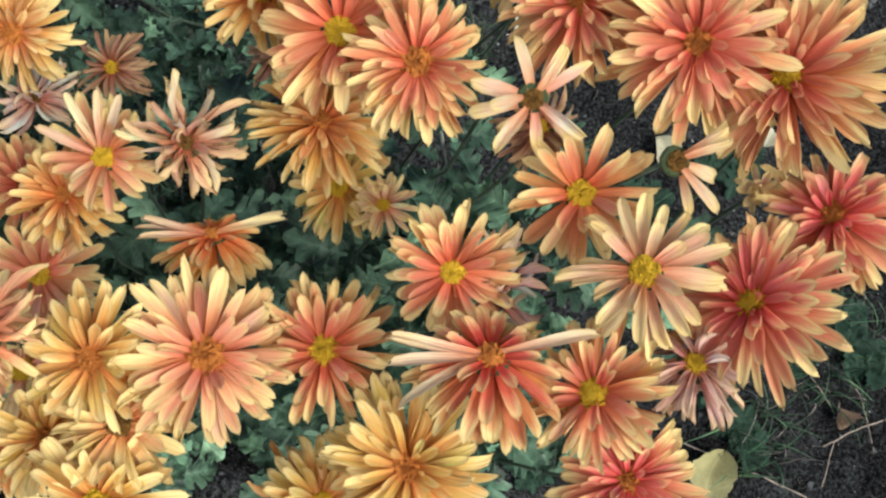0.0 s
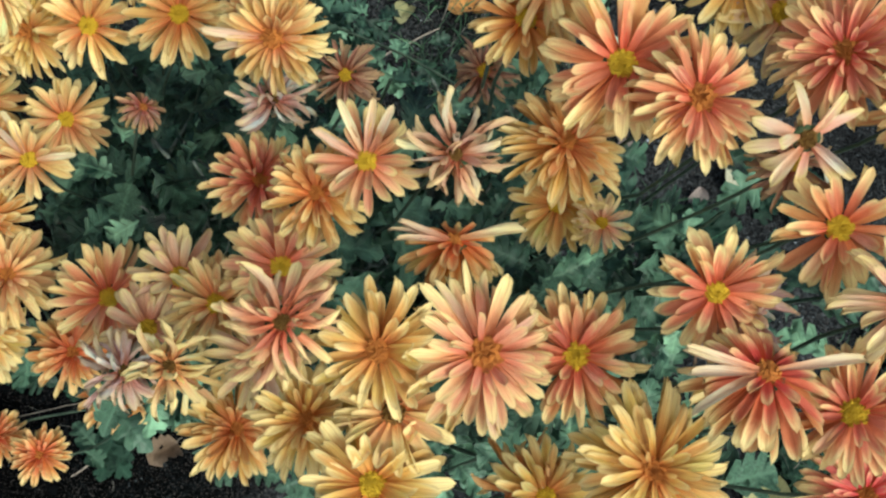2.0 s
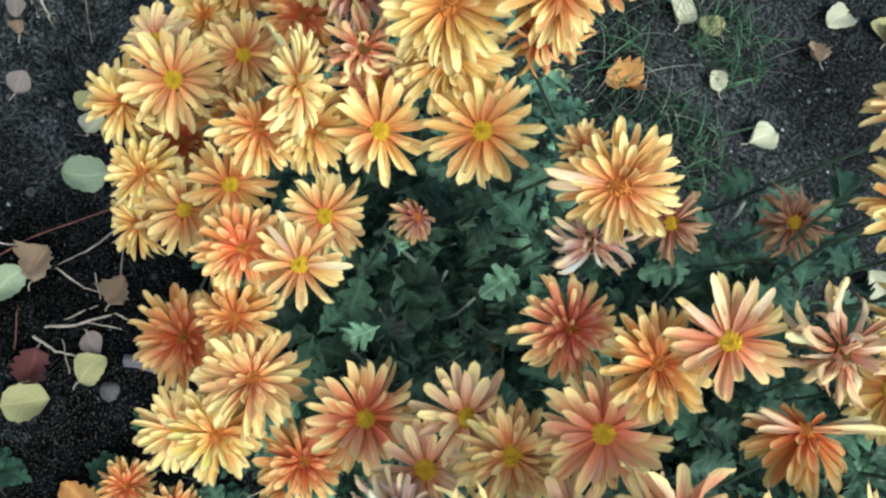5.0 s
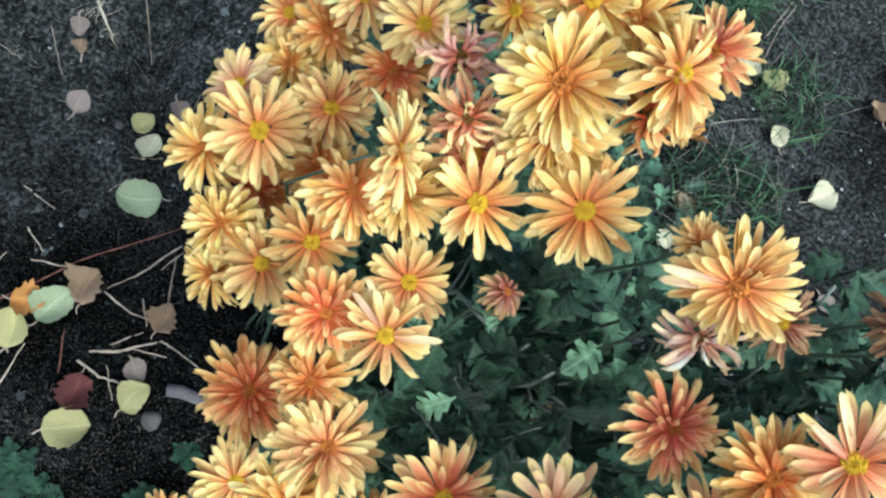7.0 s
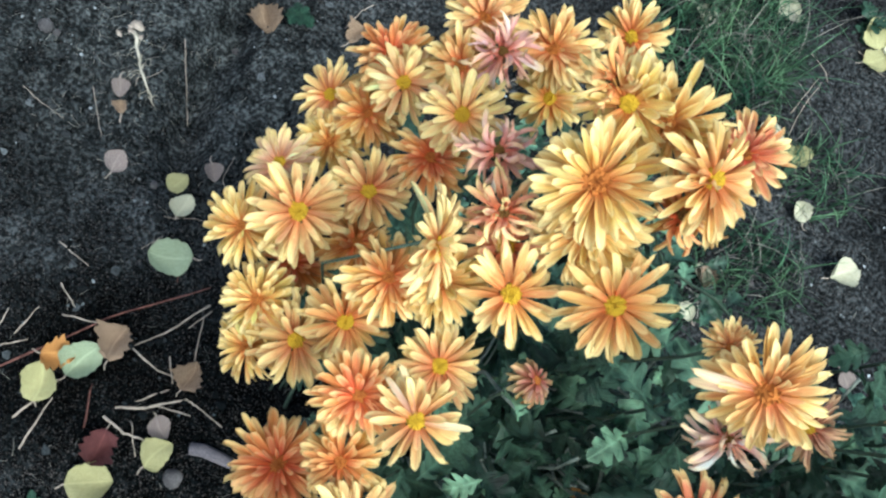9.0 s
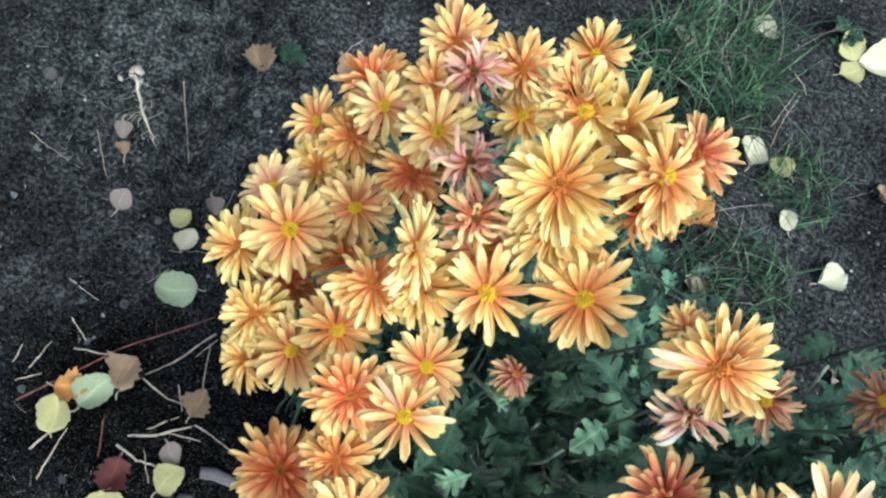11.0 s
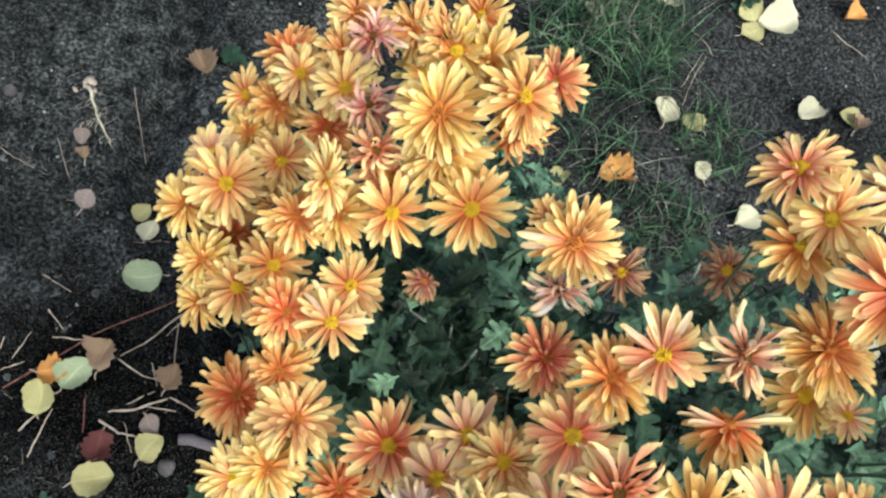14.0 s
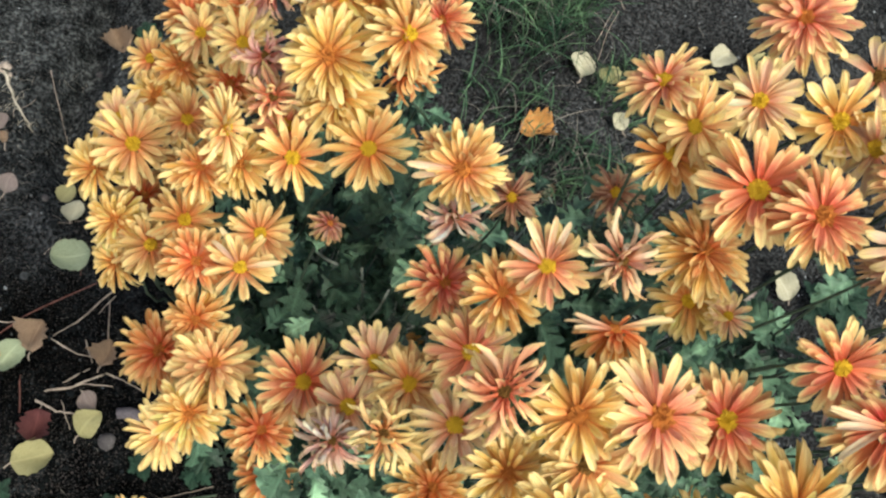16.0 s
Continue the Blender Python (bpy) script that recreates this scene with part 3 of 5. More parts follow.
def chrysanthemum(form, hue, at, radius, facing, label, disc="", leaves=2, foot=None, quills=(), arc=None):
    """One flowering stalk from the ground: stem, leaves and a bloom of single petals round a disc."""
    global count
    count += 1
    rng = random.Random(count * 7 + 1)
    at, facing = Vector(at), Vector(facing).normalized()
    bx, by = min(ROOTS, key=lambda p: (p[0] - at.x) ** 2 + (p[1] - at.y) ** 2)
    rx, ry = bx + 0.62 * (at.x - bx) + rng.uniform(-0.015, 0.015), by + 0.62 * (at.y - by) + rng.uniform(-0.015, 0.015)
    rx, ry = foot or (rx, ry)
    root = Vector((rx, ry, rise_at(rx, ry) - 0.004))
    base = at - facing * radius * 0.16
    stalk = thing("chrysanthemum", root, label, "flower", "chrysanthemums in the flower bed")
    points = stem_part(root, base - facing * radius * 0.2, (facing + Vector((0, 0, 1))).normalized(), stalk, 0.0011)
    STALKS.append((root, points))
    if leaves and at.x > -0.235:
        leaves_on(points, stalk, rng, leaves, 0.03, 1, 6)
    bloom = part("bloom", CALYX_MESH, stalk, Matrix.Translation(base - root) @ towards(facing, rng.uniform(0, 6.28)) @ Matrix.Scale(radius * 0.24, 4))
    disc = disc or {"double": "red", "full": "red", "lush": "yellow", "semi": "yellow", "open": "yellow", "sparse": "dark", "skirt": "red", "wilted": "dark", "dead": "yellow", "bud": "red"}[form]
    wide = {"double": 0.66, "full": 0.72, "lush": 0.85, "semi": 0.72, "open": 0.80, "sparse": 0.62, "skirt": 0.6, "wilted": 0.45, "dead": 0.6, "bud": 0.5}[form]
    part("disc", DISCS[disc], bloom, Matrix.Translation((0, 0, 0.15)) @ Matrix.Scale(wide, 4), {"yellow": "yellow florets", "red": "dark red florets", "dark": "withered brown florets"}[disc])
    (r, g, b), tips = HUES[hue]
    BLOOMS.append((at.x, at.y, at.z))
    unit = 1 / 0.24
    ragged = form in ("wilted", "dead")
    for ring, (many, elevation, length, width) in enumerate(RINGS[form]):
        start = rng.uniform(0, 6.28) if ring == 0 or ragged else start + math.pi / many
        for k in range(many):
            if ragged and rng.random() < 0.12:
                continue
            loose = {"wilted": 22, "dead": 22}.get(form, 11)
            e = radians(elevation + rng.gauss(0, loose))
            a = start + rng.gauss(0, 2.4) if form == "wilted" and ring < 2 else start + (k + rng.uniform(-0.36, 0.36) * (2 if ragged else 1)) * math.tau / many
            if arc:
                out = bloom.matrix_basis.to_3x3() @ Vector((math.cos(a), math.sin(a), 0))
                if not arc[0] < math.degrees(math.atan2(out.y, out.x)) < arc[1]:
                    continue
            bank = CURL if form == "dead" and rng.random() < 0.9 else LIMP if ragged and rng.random() < 0.9 else UPTURNED if 0 < ring < 4 and rng.random() < 0.6 else SLIM if rng.random() < (0.25 if form == "double" else 0.45) else FRESH
            long = 0.95 * length * unit * rng.uniform(0.86, 1.06) * (rng.uniform(0.65, 1.05) if ragged else 1)
            m = Matrix.Rotation(a, 4, "Z") @ Matrix.Translation((0.48 - 0.02 * ring, 0, 0.06 * ring)) @ Matrix.Rotation(-e, 4, "Y") @ Matrix.Rotation(rng.gauss(0, 0.26 if ragged else 0.22), 4, "X")
            petal = part("petal", rng.choice(bank), bloom, m @ Matrix.Diagonal((long, width * unit * rng.uniform(0.85, 1.15), width * unit, 1)))
            light = rng.uniform(0.92, 1.08)
            # outer petals turn yellower, inner ones stay red
            warm = g if form == "dead" else g + (0.66 - g) * (0.34, 0.22, 0.09, 0.0, -0.05, -0.08)[ring]
            pale = rng.random() < (0.16 if form == "wilted" else 0.04)
            petal.color = (min(1, r * light), min(1, warm * light * (1.4 if pale else 1)), min(1, b * light * (1.6 if pale else 1)), tips * rng.uniform(0.7, 1.1) * (1.45 - 0.17 * ring))
    # long cream petals standing out, by compass direction in degrees
    turned = bloom.matrix_basis.to_3x3().normalized().inverted()
    for way in quills:
        local = turned @ Vector((math.cos(radians(way)), math.sin(radians(way)), 0.25))
        m = Matrix.Rotation(math.atan2(local.y, local.x), 4, "Z") @ Matrix.Translation((0.4, 0, 0.2)) @ Matrix.Rotation(-radians(rng.uniform(6, 20)), 4, "Y")
        petal = part("petal", rng.choice(SLIM), bloom, m @ Matrix.Diagonal((unit * rng.uniform(1.0, 1.14), 0.20 * unit, 0.20 * unit, 1)), "long cream petal")
        petal.color = (0.90, 0.82, 0.60, 0.5)
    return stalk


# form, hue, place of the disc, radius, facing
chrysanthemum("semi", "peach", (-0.280, 0.226, 0.426), 0.0315, (0.12, -0.30, 0.95), "peach semi-double chrysanthemum with a yellow centre")
chrysanthemum("semi", "peach", (-0.248, 0.249, 0.427), 0.0257, (0.11, -0.38, 0.92), "peach semi-double chrysanthemum with a yellow centre")
chrysanthemum("semi", "lemon", (-0.218, 0.288, 0.473), 0.0272, (-0.06, -0.49, 0.87), "pale yellow semi-double chrysanthemum with a yellow centre")
chrysanthemum("lush", "gold", (-0.167, 0.240, 0.558), 0.0319, (-0.24, -0.40, 0.88), "golden orange double chrysanthemum with yellow-tipped petals", disc="red")
chrysanthemum("double", "gold", (-0.156, 0.233, 0.528), 0.0309, (-0.17, -0.02, 0.98), "golden orange double chrysanthemum with yellow-tipped petals")
chrysanthemum("open", "apricot", (-0.178, 0.196, 0.508), 0.0257, (-0.08, -0.33, 0.94), "apricot open daisy-like chrysanthemum with a yellow centre")
chrysanthemum("semi", "apricot", (-0.136, 0.201, 0.527), 0.0297, (-0.26, -0.34, 0.90), "apricot semi-double chrysanthemum with a yellow centre")
chrysanthemum("lush", "apricot", (-0.093, 0.167, 0.589), 0.0273, (-0.40, -0.60, 0.69), "apricot double chrysanthemum with yellow-tipped petals", disc="red", quills=(197, 212))
chrysanthemum("dead", "brown", (-0.058, 0.167, 0.565), 0.0235, (-0.32, -0.24, 0.92), "brown dead dried chrysanthemum with shrivelled petals")
chrysanthemum("wilted", "mauve", (-0.088, 0.152, 0.559), 0.0225, (-0.20, -0.50, 0.84), "faded mauve wilting chrysanthemum with limp twisted petals")
chrysanthemum("skirt", "rose", (-0.149, 0.168, 0.484), 0.0145, (0.30, 0.25, 0.92), "dusky rose half-closed chrysanthemum with petals folded inwards")
chrysanthemum("bud", "ivory", (0.174, 0.094, 0.679), 0.0068, (-0.64, -0.25, 0.72), "cream-yellow half-closed chrysanthemum with petals still folded")
chrysanthemum("lush", "lemon", (-0.215, 0.205, 0.519), 0.0290, (0.93, 0.08, 0.36), "pale yellow semi-double chrysanthemum with a yellow centre")
chrysanthemum("wilted", "blush", (-0.194, 0.228, 0.520), 0.0263, (-0.05, -0.23, 0.97), "pale pink-orange wilting chrysanthemum with limp twisted petals")
chrysanthemum("wilted", "pink", (-0.202, 0.259, 0.511), 0.0263, (-0.08, -0.51, 0.86), "faded pink wilting chrysanthemum with limp twisted petals")
chrysanthemum("double", "amber", (-0.244, 0.229, 0.398), 0.0270, (0.10, 0.01, 1.00), "amber orange double chrysanthemum with yellow-tipped petals")
chrysanthemum("semi", "apricot", (-0.239, 0.177, 0.427), 0.0272, (0.12, -0.37, 0.92), "apricot semi-double chrysanthemum with a yellow centre")
chrysanthemum("semi", "peach", (-0.259, 0.164, 0.406), 0.0277, (0.22, -0.19, 0.96), "peach semi-double chrysanthemum with a yellow centre")
chrysanthemum("double", "gold", (-0.287, 0.179, 0.402), 0.0257, (-0.42, -0.16, 0.90), "golden orange double chrysanthemum with yellow-tipped petals")
chrysanthemum("semi", "peach", (-0.190, 0.165, 0.454), 0.0257, (0.03, -0.33, 0.94), "peach semi-double chrysanthemum with a yellow centre")
chrysanthemum("open", "peach", (-0.200, 0.133, 0.482), 0.0240, (-0.23, -0.08, 0.97), "peach and cream open daisy-like chrysanthemum with a yellow centre", quills=(144, 126, 4))
chrysanthemum("double", "russet", (-0.226, 0.138, 0.466), 0.0257, (0.01, -0.20, 0.98), "russet orange double chrysanthemum with yellow-tipped petals")
chrysanthemum("full", "russet", (-0.247, 0.102, 0.366), 0.0339, (-0.29, -0.14, 0.95), "russet orange large double chrysanthemum with yellow-tipped petals")
chrysanthemum("double", "peach", (-0.207, 0.081, 0.448), 0.0305, (0.08, 0.09, 0.99), "peach double chrysanthemum with yellow-tipped petals")
chrysanthemum("semi", "coral", (-0.153, 0.069, 0.472), 0.0315, (0.23, -0.39, 0.89), "coral red semi-double chrysanthemum with a yellow centre")
chrysanthemum("semi", "lemon", (-0.237, 0.053, 0.317), 0.0297, (0.14, -0.09, 0.99), "pale yellow semi-double chrysanthemum with a yellow centre")
chrysanthemum("double", "gold", (-0.218, 0.052, 0.429), 0.0276, (-0.05, -0.09, 0.99), "golden orange double chrysanthemum with yellow-tipped petals")
chrysanthemum("double", "russet", (-0.173, 0.046, 0.426), 0.0257, (-0.03, -0.18, 0.98), "russet orange double chrysanthemum with yellow-tipped petals")
chrysanthemum("double", "russet", (-0.160, 0.035, 0.297), 0.0309, (-0.10, -0.11, 0.99), "russet orange double chrysanthemum with yellow-tipped petals")
chrysanthemum("wilted", "mauve", (-0.138, 0.032, 0.518), 0.0263, (0.16, 0.22, 0.96), "faded mauve wilting chrysanthemum with limp twisted petals")
chrysanthemum("open", "cream", (-0.120, 0.075, 0.523), 0.0257, (-0.23, -0.23, 0.95), "creamy peach open daisy-like chrysanthemum with a yellow centre")
chrysanthemum("open", "cream", (-0.132, 0.051, 0.513), 0.0257, (-0.37, -0.14, 0.92), "creamy peach open daisy-like chrysanthemum with a yellow centre")
chrysanthemum("wilted", "lemon", (-0.118, 0.031, 0.562), 0.0267, (-0.14, 0.06, 0.99), "pale yellow wilting chrysanthemum with limp twisted petals")
chrysanthemum("lush", "peach", (-0.102, 0.062, 0.537), 0.0257, (-0.04, -0.19, 0.98), "peach full chrysanthemum with yellow tips and a yellow centre")
chrysanthemum("semi", "blush", (-0.078, 0.075, 0.571), 0.0290, (-0.24, -0.26, 0.94), "pale pink-orange semi-double chrysanthemum with a yellow centre")
chrysanthemum("open", "cream", (-0.082, 0.039, 0.563), 0.0257, (-0.16, 0.09, 0.98), "creamy peach open daisy-like chrysanthemum with a yellow centre")
chrysanthemum("wilted", "blush", (-0.081, 0.041, 0.644), 0.0295, (-0.41, -0.04, 0.91), "pale pink-orange wilting chrysanthemum with limp twisted petals")
chrysanthemum("semi", "gold", (-0.047, 0.034, 0.643), 0.0266, (-0.45, -0.27, 0.85), "golden orange semi-double chrysanthemum with a yellow centre", disc="red")
chrysanthemum("semi", "lemon", (-0.037, 0.015, 0.631), 0.0263, (-0.25, 0.03, 0.97), "pale yellow semi-double chrysanthemum with a yellow centre", disc="dark")
chrysanthemum("lush", "blush", (-0.009, 0.036, 0.650), 0.0328, (0.04, -0.06, 1.00), "pale pink-orange double chrysanthemum with yellow-tipped petals", disc="red")
chrysanthemum("lush", "salmon", (0.029, 0.040, 0.637), 0.0289, (-0.26, -0.16, 0.95), "salmon pink full chrysanthemum with yellow tips and a yellow centre")
chrysanthemum("semi", "coral", (0.067, 0.061, 0.672), 0.0257, (-0.21, -0.52, 0.83), "coral red semi-double chrysanthemum with a yellow centre")
chrysanthemum("skirt", "scarlet", (0.074, 0.035, 0.692), 0.0300, (-0.15, 0.50, 0.85), "pinkish red drooping double chrysanthemum with yellow-tipped petals", quills=(172, 188, 203, 12))
chrysanthemum("full", "gold", (0.058, 0.000, 0.644), 0.0340, (-0.23, -0.18, 0.96), "golden orange large double chrysanthemum with yellow-tipped petals")
chrysanthemum("double", "coral", (-0.089, 0.117, 0.552), 0.0257, (0.14, -0.09, 0.99), "coral red double chrysanthemum with yellow-tipped petals")
chrysanthemum("double", "amber", (-0.068, 0.103, 0.591), 0.0257, (-0.20, -0.13, 0.97), "amber orange double chrysanthemum with yellow-tipped petals")
chrysanthemum("open", "blush", (-0.052, 0.112, 0.612), 0.0240, (-0.34, -0.33, 0.88), "pale pink-orange open daisy-like chrysanthemum with a yellow centre", quills=(120, 88, 64, 165))
chrysanthemum("wilted", "fawn", (-0.021, 0.112, 0.635), 0.0275, (-0.11, -0.35, 0.93), "faded fawn wilting chrysanthemum with limp twisted petals")
chrysanthemum("full", "amber", (0.028, 0.129, 0.625), 0.0289, (-0.01, 0.13, 0.99), "amber orange large double chrysanthemum with yellow-tipped petals")
chrysanthemum("semi", "gold", (0.038, 0.114, 0.585), 0.0257, (-0.43, -0.15, 0.89), "golden orange semi-double chrysanthemum with a yellow centre")
chrysanthemum("skirt", "russet", (-0.011, 0.090, 0.601), 0.0255, (-0.12, 0.70, 0.70), "russet and cream drooping double chrysanthemum with yellow-tipped petals", quills=(168, 184, 198, 10, -6, 28))
chrysanthemum("semi", "salmon", (0.028, 0.140, 0.676), 0.0319, (-0.26, -0.37, 0.89), "salmon pink semi-double chrysanthemum with a yellow centre")
chrysanthemum("lush", "salmon", (0.052, 0.126, 0.689), 0.0272, (-0.16, -0.27, 0.95), "salmon pink double chrysanthemum with yellow-tipped petals", disc="red")
chrysanthemum("semi", "cream", (0.039, 0.196, 0.662), 0.0257, (-0.46, -0.23, 0.86), "creamy peach semi-double chrysanthemum with a yellow centre")
chrysanthemum("semi", "amber", (0.002, 0.170, 0.642), 0.0257, (-0.24, -0.01, 0.97), "amber orange semi-double chrysanthemum with a yellow centre")
chrysanthemum("dead", "umber", (0.011, 0.188, 0.547), 0.0255, (-0.41, -0.34, 0.85), "brown dead dried chrysanthemum with shrivelled petals")
chrysanthemum("lush", "blush", (-0.013, 0.199, 0.662), 0.0250, (-0.52, 0.34, 0.78), "pale orange full chrysanthemum with drooping petals and a yellow centre")
chrysanthemum("semi", "lemon", (0.002, 0.174, 0.662), 0.0257, (-0.77, -0.53, 0.36), "pale yellow semi-double chrysanthemum with a yellow centre")
chrysanthemum("full", "blush", (0.063, 0.243, 0.671), 0.0300, (-0.28, -0.33, 0.90), "pale pink-orange large double chrysanthemum with yellow-tipped petals")
chrysanthemum("sparse", "ivory", (0.109, 0.223, 0.661), 0.0246, (-0.62, -0.43, 0.66), "cream-yellow thinning chrysanthemum with few petals and a brown centre")
chrysanthemum("open", "gold", (0.077, 0.186, 0.671), 0.0257, (-0.30, -0.58, 0.76), "golden orange open daisy-like chrysanthemum with a yellow centre")
chrysanthemum("open", "cream", (0.095, 0.174, 0.672), 0.0261, (-0.52, -0.49, 0.70), "creamy peach open daisy-like chrysanthemum with a yellow centre")
chrysanthemum("lush", "apricot", (-0.123, 0.251, 0.578), 0.0290, (0.42, -0.12, 0.90), "apricot side-turned double chrysanthemum with a yellow centre", leaves=0, foot=(0.171, 0.343))
chrysanthemum("double", "salmon", (-0.103, 0.278, 0.555), 0.0225, (-0.47, -0.51, 0.73), "salmon pink double chrysanthemum with yellow-tipped petals", leaves=0)
chrysanthemum("wilted", "russet", (-0.121, 0.246, 0.543), 0.0263, (-0.41, -0.39, 0.82), "russet orange wilting chrysanthemum with limp twisted petals", leaves=0)
chrysanthemum("double", "gold", (-0.145, 0.272, 0.563), 0.0292, (-0.44, -0.84, 0.33), "golden orange double chrysanthemum with yellow-tipped petals", leaves=0)
chrysanthemum("semi", "apricot", (-0.134, 0.383, 0.447), 0.0257, (-0.56, -0.60, 0.57), "apricot semi-double chrysanthemum with a yellow centre")
chrysanthemum("double", "apricot", (-0.178, 0.351, 0.458), 0.0277, (-0.32, -0.54, 0.78), "apricot double chrysanthemum with yellow-tipped petals")
chrysanthemum("wilted", "apricot", (-0.170, 0.285, 0.563), 0.0263, (-0.21, -0.45, 0.87), "apricot wilting chrysanthemum with limp twisted petals")
chrysanthemum("semi", "gold", (-0.164, 0.277, 0.563), 0.0257, (-0.44, -0.43, 0.79), "golden orange semi-double chrysanthemum with a yellow centre")
chrysanthemum("double", "peach", (-0.219, 0.355, 0.457), 0.0283, (-0.17, -0.46, 0.87), "peach double chrysanthemum with yellow-tipped petals")
chrysanthemum("wilted", "pink", (-0.207, 0.332, 0.472), 0.0263, (-0.24, -0.20, 0.95), "faded pink wilting chrysanthemum with limp twisted petals")
chrysanthemum("double", "apricot", (-0.224, 0.326, 0.451), 0.0257, (-0.31, -0.51, 0.80), "apricot double chrysanthemum with yellow-tipped petals")
chrysanthemum("double", "russet", (-0.261, 0.335, 0.421), 0.0269, (-0.47, -0.10, 0.88), "russet orange double chrysanthemum with yellow-tipped petals")
chrysanthemum("semi", "lemon", (-0.249, 0.314, 0.433), 0.0257, (-0.15, -0.29, 0.94), "pale yellow semi-double chrysanthemum with a yellow centre")
chrysanthemum("double", "amber", (-0.261, 0.303, 0.401), 0.0257, (-0.07, -0.30, 0.95), "amber orange double chrysanthemum with yellow-tipped petals")
chrysanthemum("semi", "peach", (-0.286, 0.313, 0.386), 0.0257, (-0.52, -0.23, 0.83), "peach semi-double chrysanthemum with a yellow centre")
chrysanthemum("double", "gold", (-0.277, 0.284, 0.386), 0.0259, (-0.34, -0.15, 0.93), "golden orange double chrysanthemum with yellow-tipped petals")
chrysanthemum("semi", "cream", (-0.301, 0.262, 0.386), 0.0257, (-0.54, -0.16, 0.82), "creamy peach semi-double chrysanthemum with a yellow centre")
chrysanthemum("double", "russet", (-0.224, 0.275, 0.439), 0.0257, (-0.33, -0.20, 0.92), "russet orange double chrysanthemum with yellow-tipped petals")
chrysanthemum("semi", "gold", (-0.162, 0.345, 0.416), 0.0257, (0.14, -0.30, 0.94), "golden orange semi-double chrysanthemum with a yellow centre")
chrysanthemum("double", "gold", (-0.308, 0.216, 0.396), 0.0279, (-0.48, -0.39, 0.78), "golden orange double chrysanthemum with yellow-tipped petals")
chrysanthemum("double", "russet", (-0.274, 0.215, 0.366), 0.0276, (-0.16, 0.22, 0.96), "russet orange double chrysanthemum with yellow-tipped petals")
chrysanthemum("double", "amber", (-0.231, 0.192, 0.485), 0.0257, (-0.10, -0.15, 0.98), "amber orange double chrysanthemum with yellow-tipped petals")
chrysanthemum("double", "gold", (-0.209, 0.196, 0.490), 0.0257, (-0.24, -0.29, 0.93), "golden orange double chrysanthemum with yellow-tipped petals")
chrysanthemum("double", "gold", (-0.285, 0.156, 0.381), 0.0257, (-0.54, -0.39, 0.75), "golden orange double chrysanthemum with yellow-tipped petals")
chrysanthemum("double", "amber", (-0.223, 0.108, 0.440), 0.0257, (-0.32, -0.23, 0.92), "amber orange double chrysanthemum with yellow-tipped petals")
chrysanthemum("open", "blush", (-0.185, 0.221, 0.500), 0.0257, (-0.21, -0.20, 0.96), "pale pink-orange open daisy-like chrysanthemum with a yellow centre")
chrysanthemum("full", "coral", (0.135, 0.129, 0.715), 0.0345, (-0.44, -0.34, 0.83), "coral red large double chrysanthemum with yellow-tipped petals")
chrysanthemum("full", "salmon", (0.161, 0.119, 0.719), 0.0345, (-0.70, -0.10, 0.70), "salmon pink large double chrysanthemum with yellow-tipped petals", disc="yellow")
chrysanthemum("full", "crimson", (0.187, 0.082, 0.699), 0.0295, (-0.62, 0.21, 0.75), "pinkish red large double chrysanthemum with yellow-tipped petals")
chrysanthemum("full", "crimson", (0.148, 0.050, 0.710), 0.0310, (-0.78, 0.17, 0.60), "pinkish red large double chrysanthemum with yellow-tipped petals", disc="yellow")
chrysanthemum("open", "cream", (0.117, 0.058, 0.707), 0.0264, (-0.48, 0.03, 0.88), "creamy peach open daisy-like chrysanthemum with a yellow centre")
chrysanthemum("open", "salmon", (0.106, 0.086, 0.688), 0.0257, (-0.21, -0.31, 0.93), "salmon pink open daisy-like chrysanthemum with a yellow centre")
chrysanthemum("sparse", "ivory", (0.088, 0.112, 0.697), 0.0227, (-0.03, -0.65, 0.76), "cream-yellow thinning chrysanthemum with few petals and a brown centre")
chrysanthemum("sparse", "ivory", (0.128, 0.090, 0.714), 0.0215, (0.10, -0.30, 0.95), "cream-yellow thinning chrysanthemum with few petals and a brown centre", arc=(-80, 75))
chrysanthemum("full", "coral", (0.102, 0.149, 0.697), 0.0300, (-0.67, -0.23, 0.70), "coral red large double chrysanthemum with yellow-tipped petals")
chrysanthemum("lush", "coral", (0.105, 0.023, 0.691), 0.0257, (-0.66, 0.06, 0.75), "coral red full chrysanthemum with yellow tips and a yellow centre")
chrysanthemum("full", "crimson", (0.124, -0.003, 0.672), 0.0257, (-0.42, 0.09, 0.90), "pinkish red large double chrysanthemum with yellow-tipped petals")
chrysanthemum("dead", "mauve", (0.135, 0.032, 0.702), 0.0263, (-0.41, 0.17, 0.89), "faded mauve dead dried chrysanthemum with shrivelled petals")
chrysanthemum("wilted", "mauve", (0.082, 0.057, 0.663), 0.0263, (-0.50, -0.17, 0.85), "faded mauve wilting chrysanthemum with limp twisted petals")
chrysanthemum("dead", "brown", (0.096, 0.112, 0.677), 0.0225, (-0.27, -0.15, 0.95), "brown dead dried chrysanthemum with shrivelled petals")
chrysanthemum("open", "cream", (0.056, 0.105, 0.594), 0.0149, (-0.23, -0.17, 0.96), "creamy peach open daisy-like chrysanthemum with a yellow centre")
chrysanthemum("double", "gold", (-0.065, 0.012, 0.602), 0.0257, (-0.31, 0.00, 0.95), "golden orange double chrysanthemum with yellow-tipped petals")
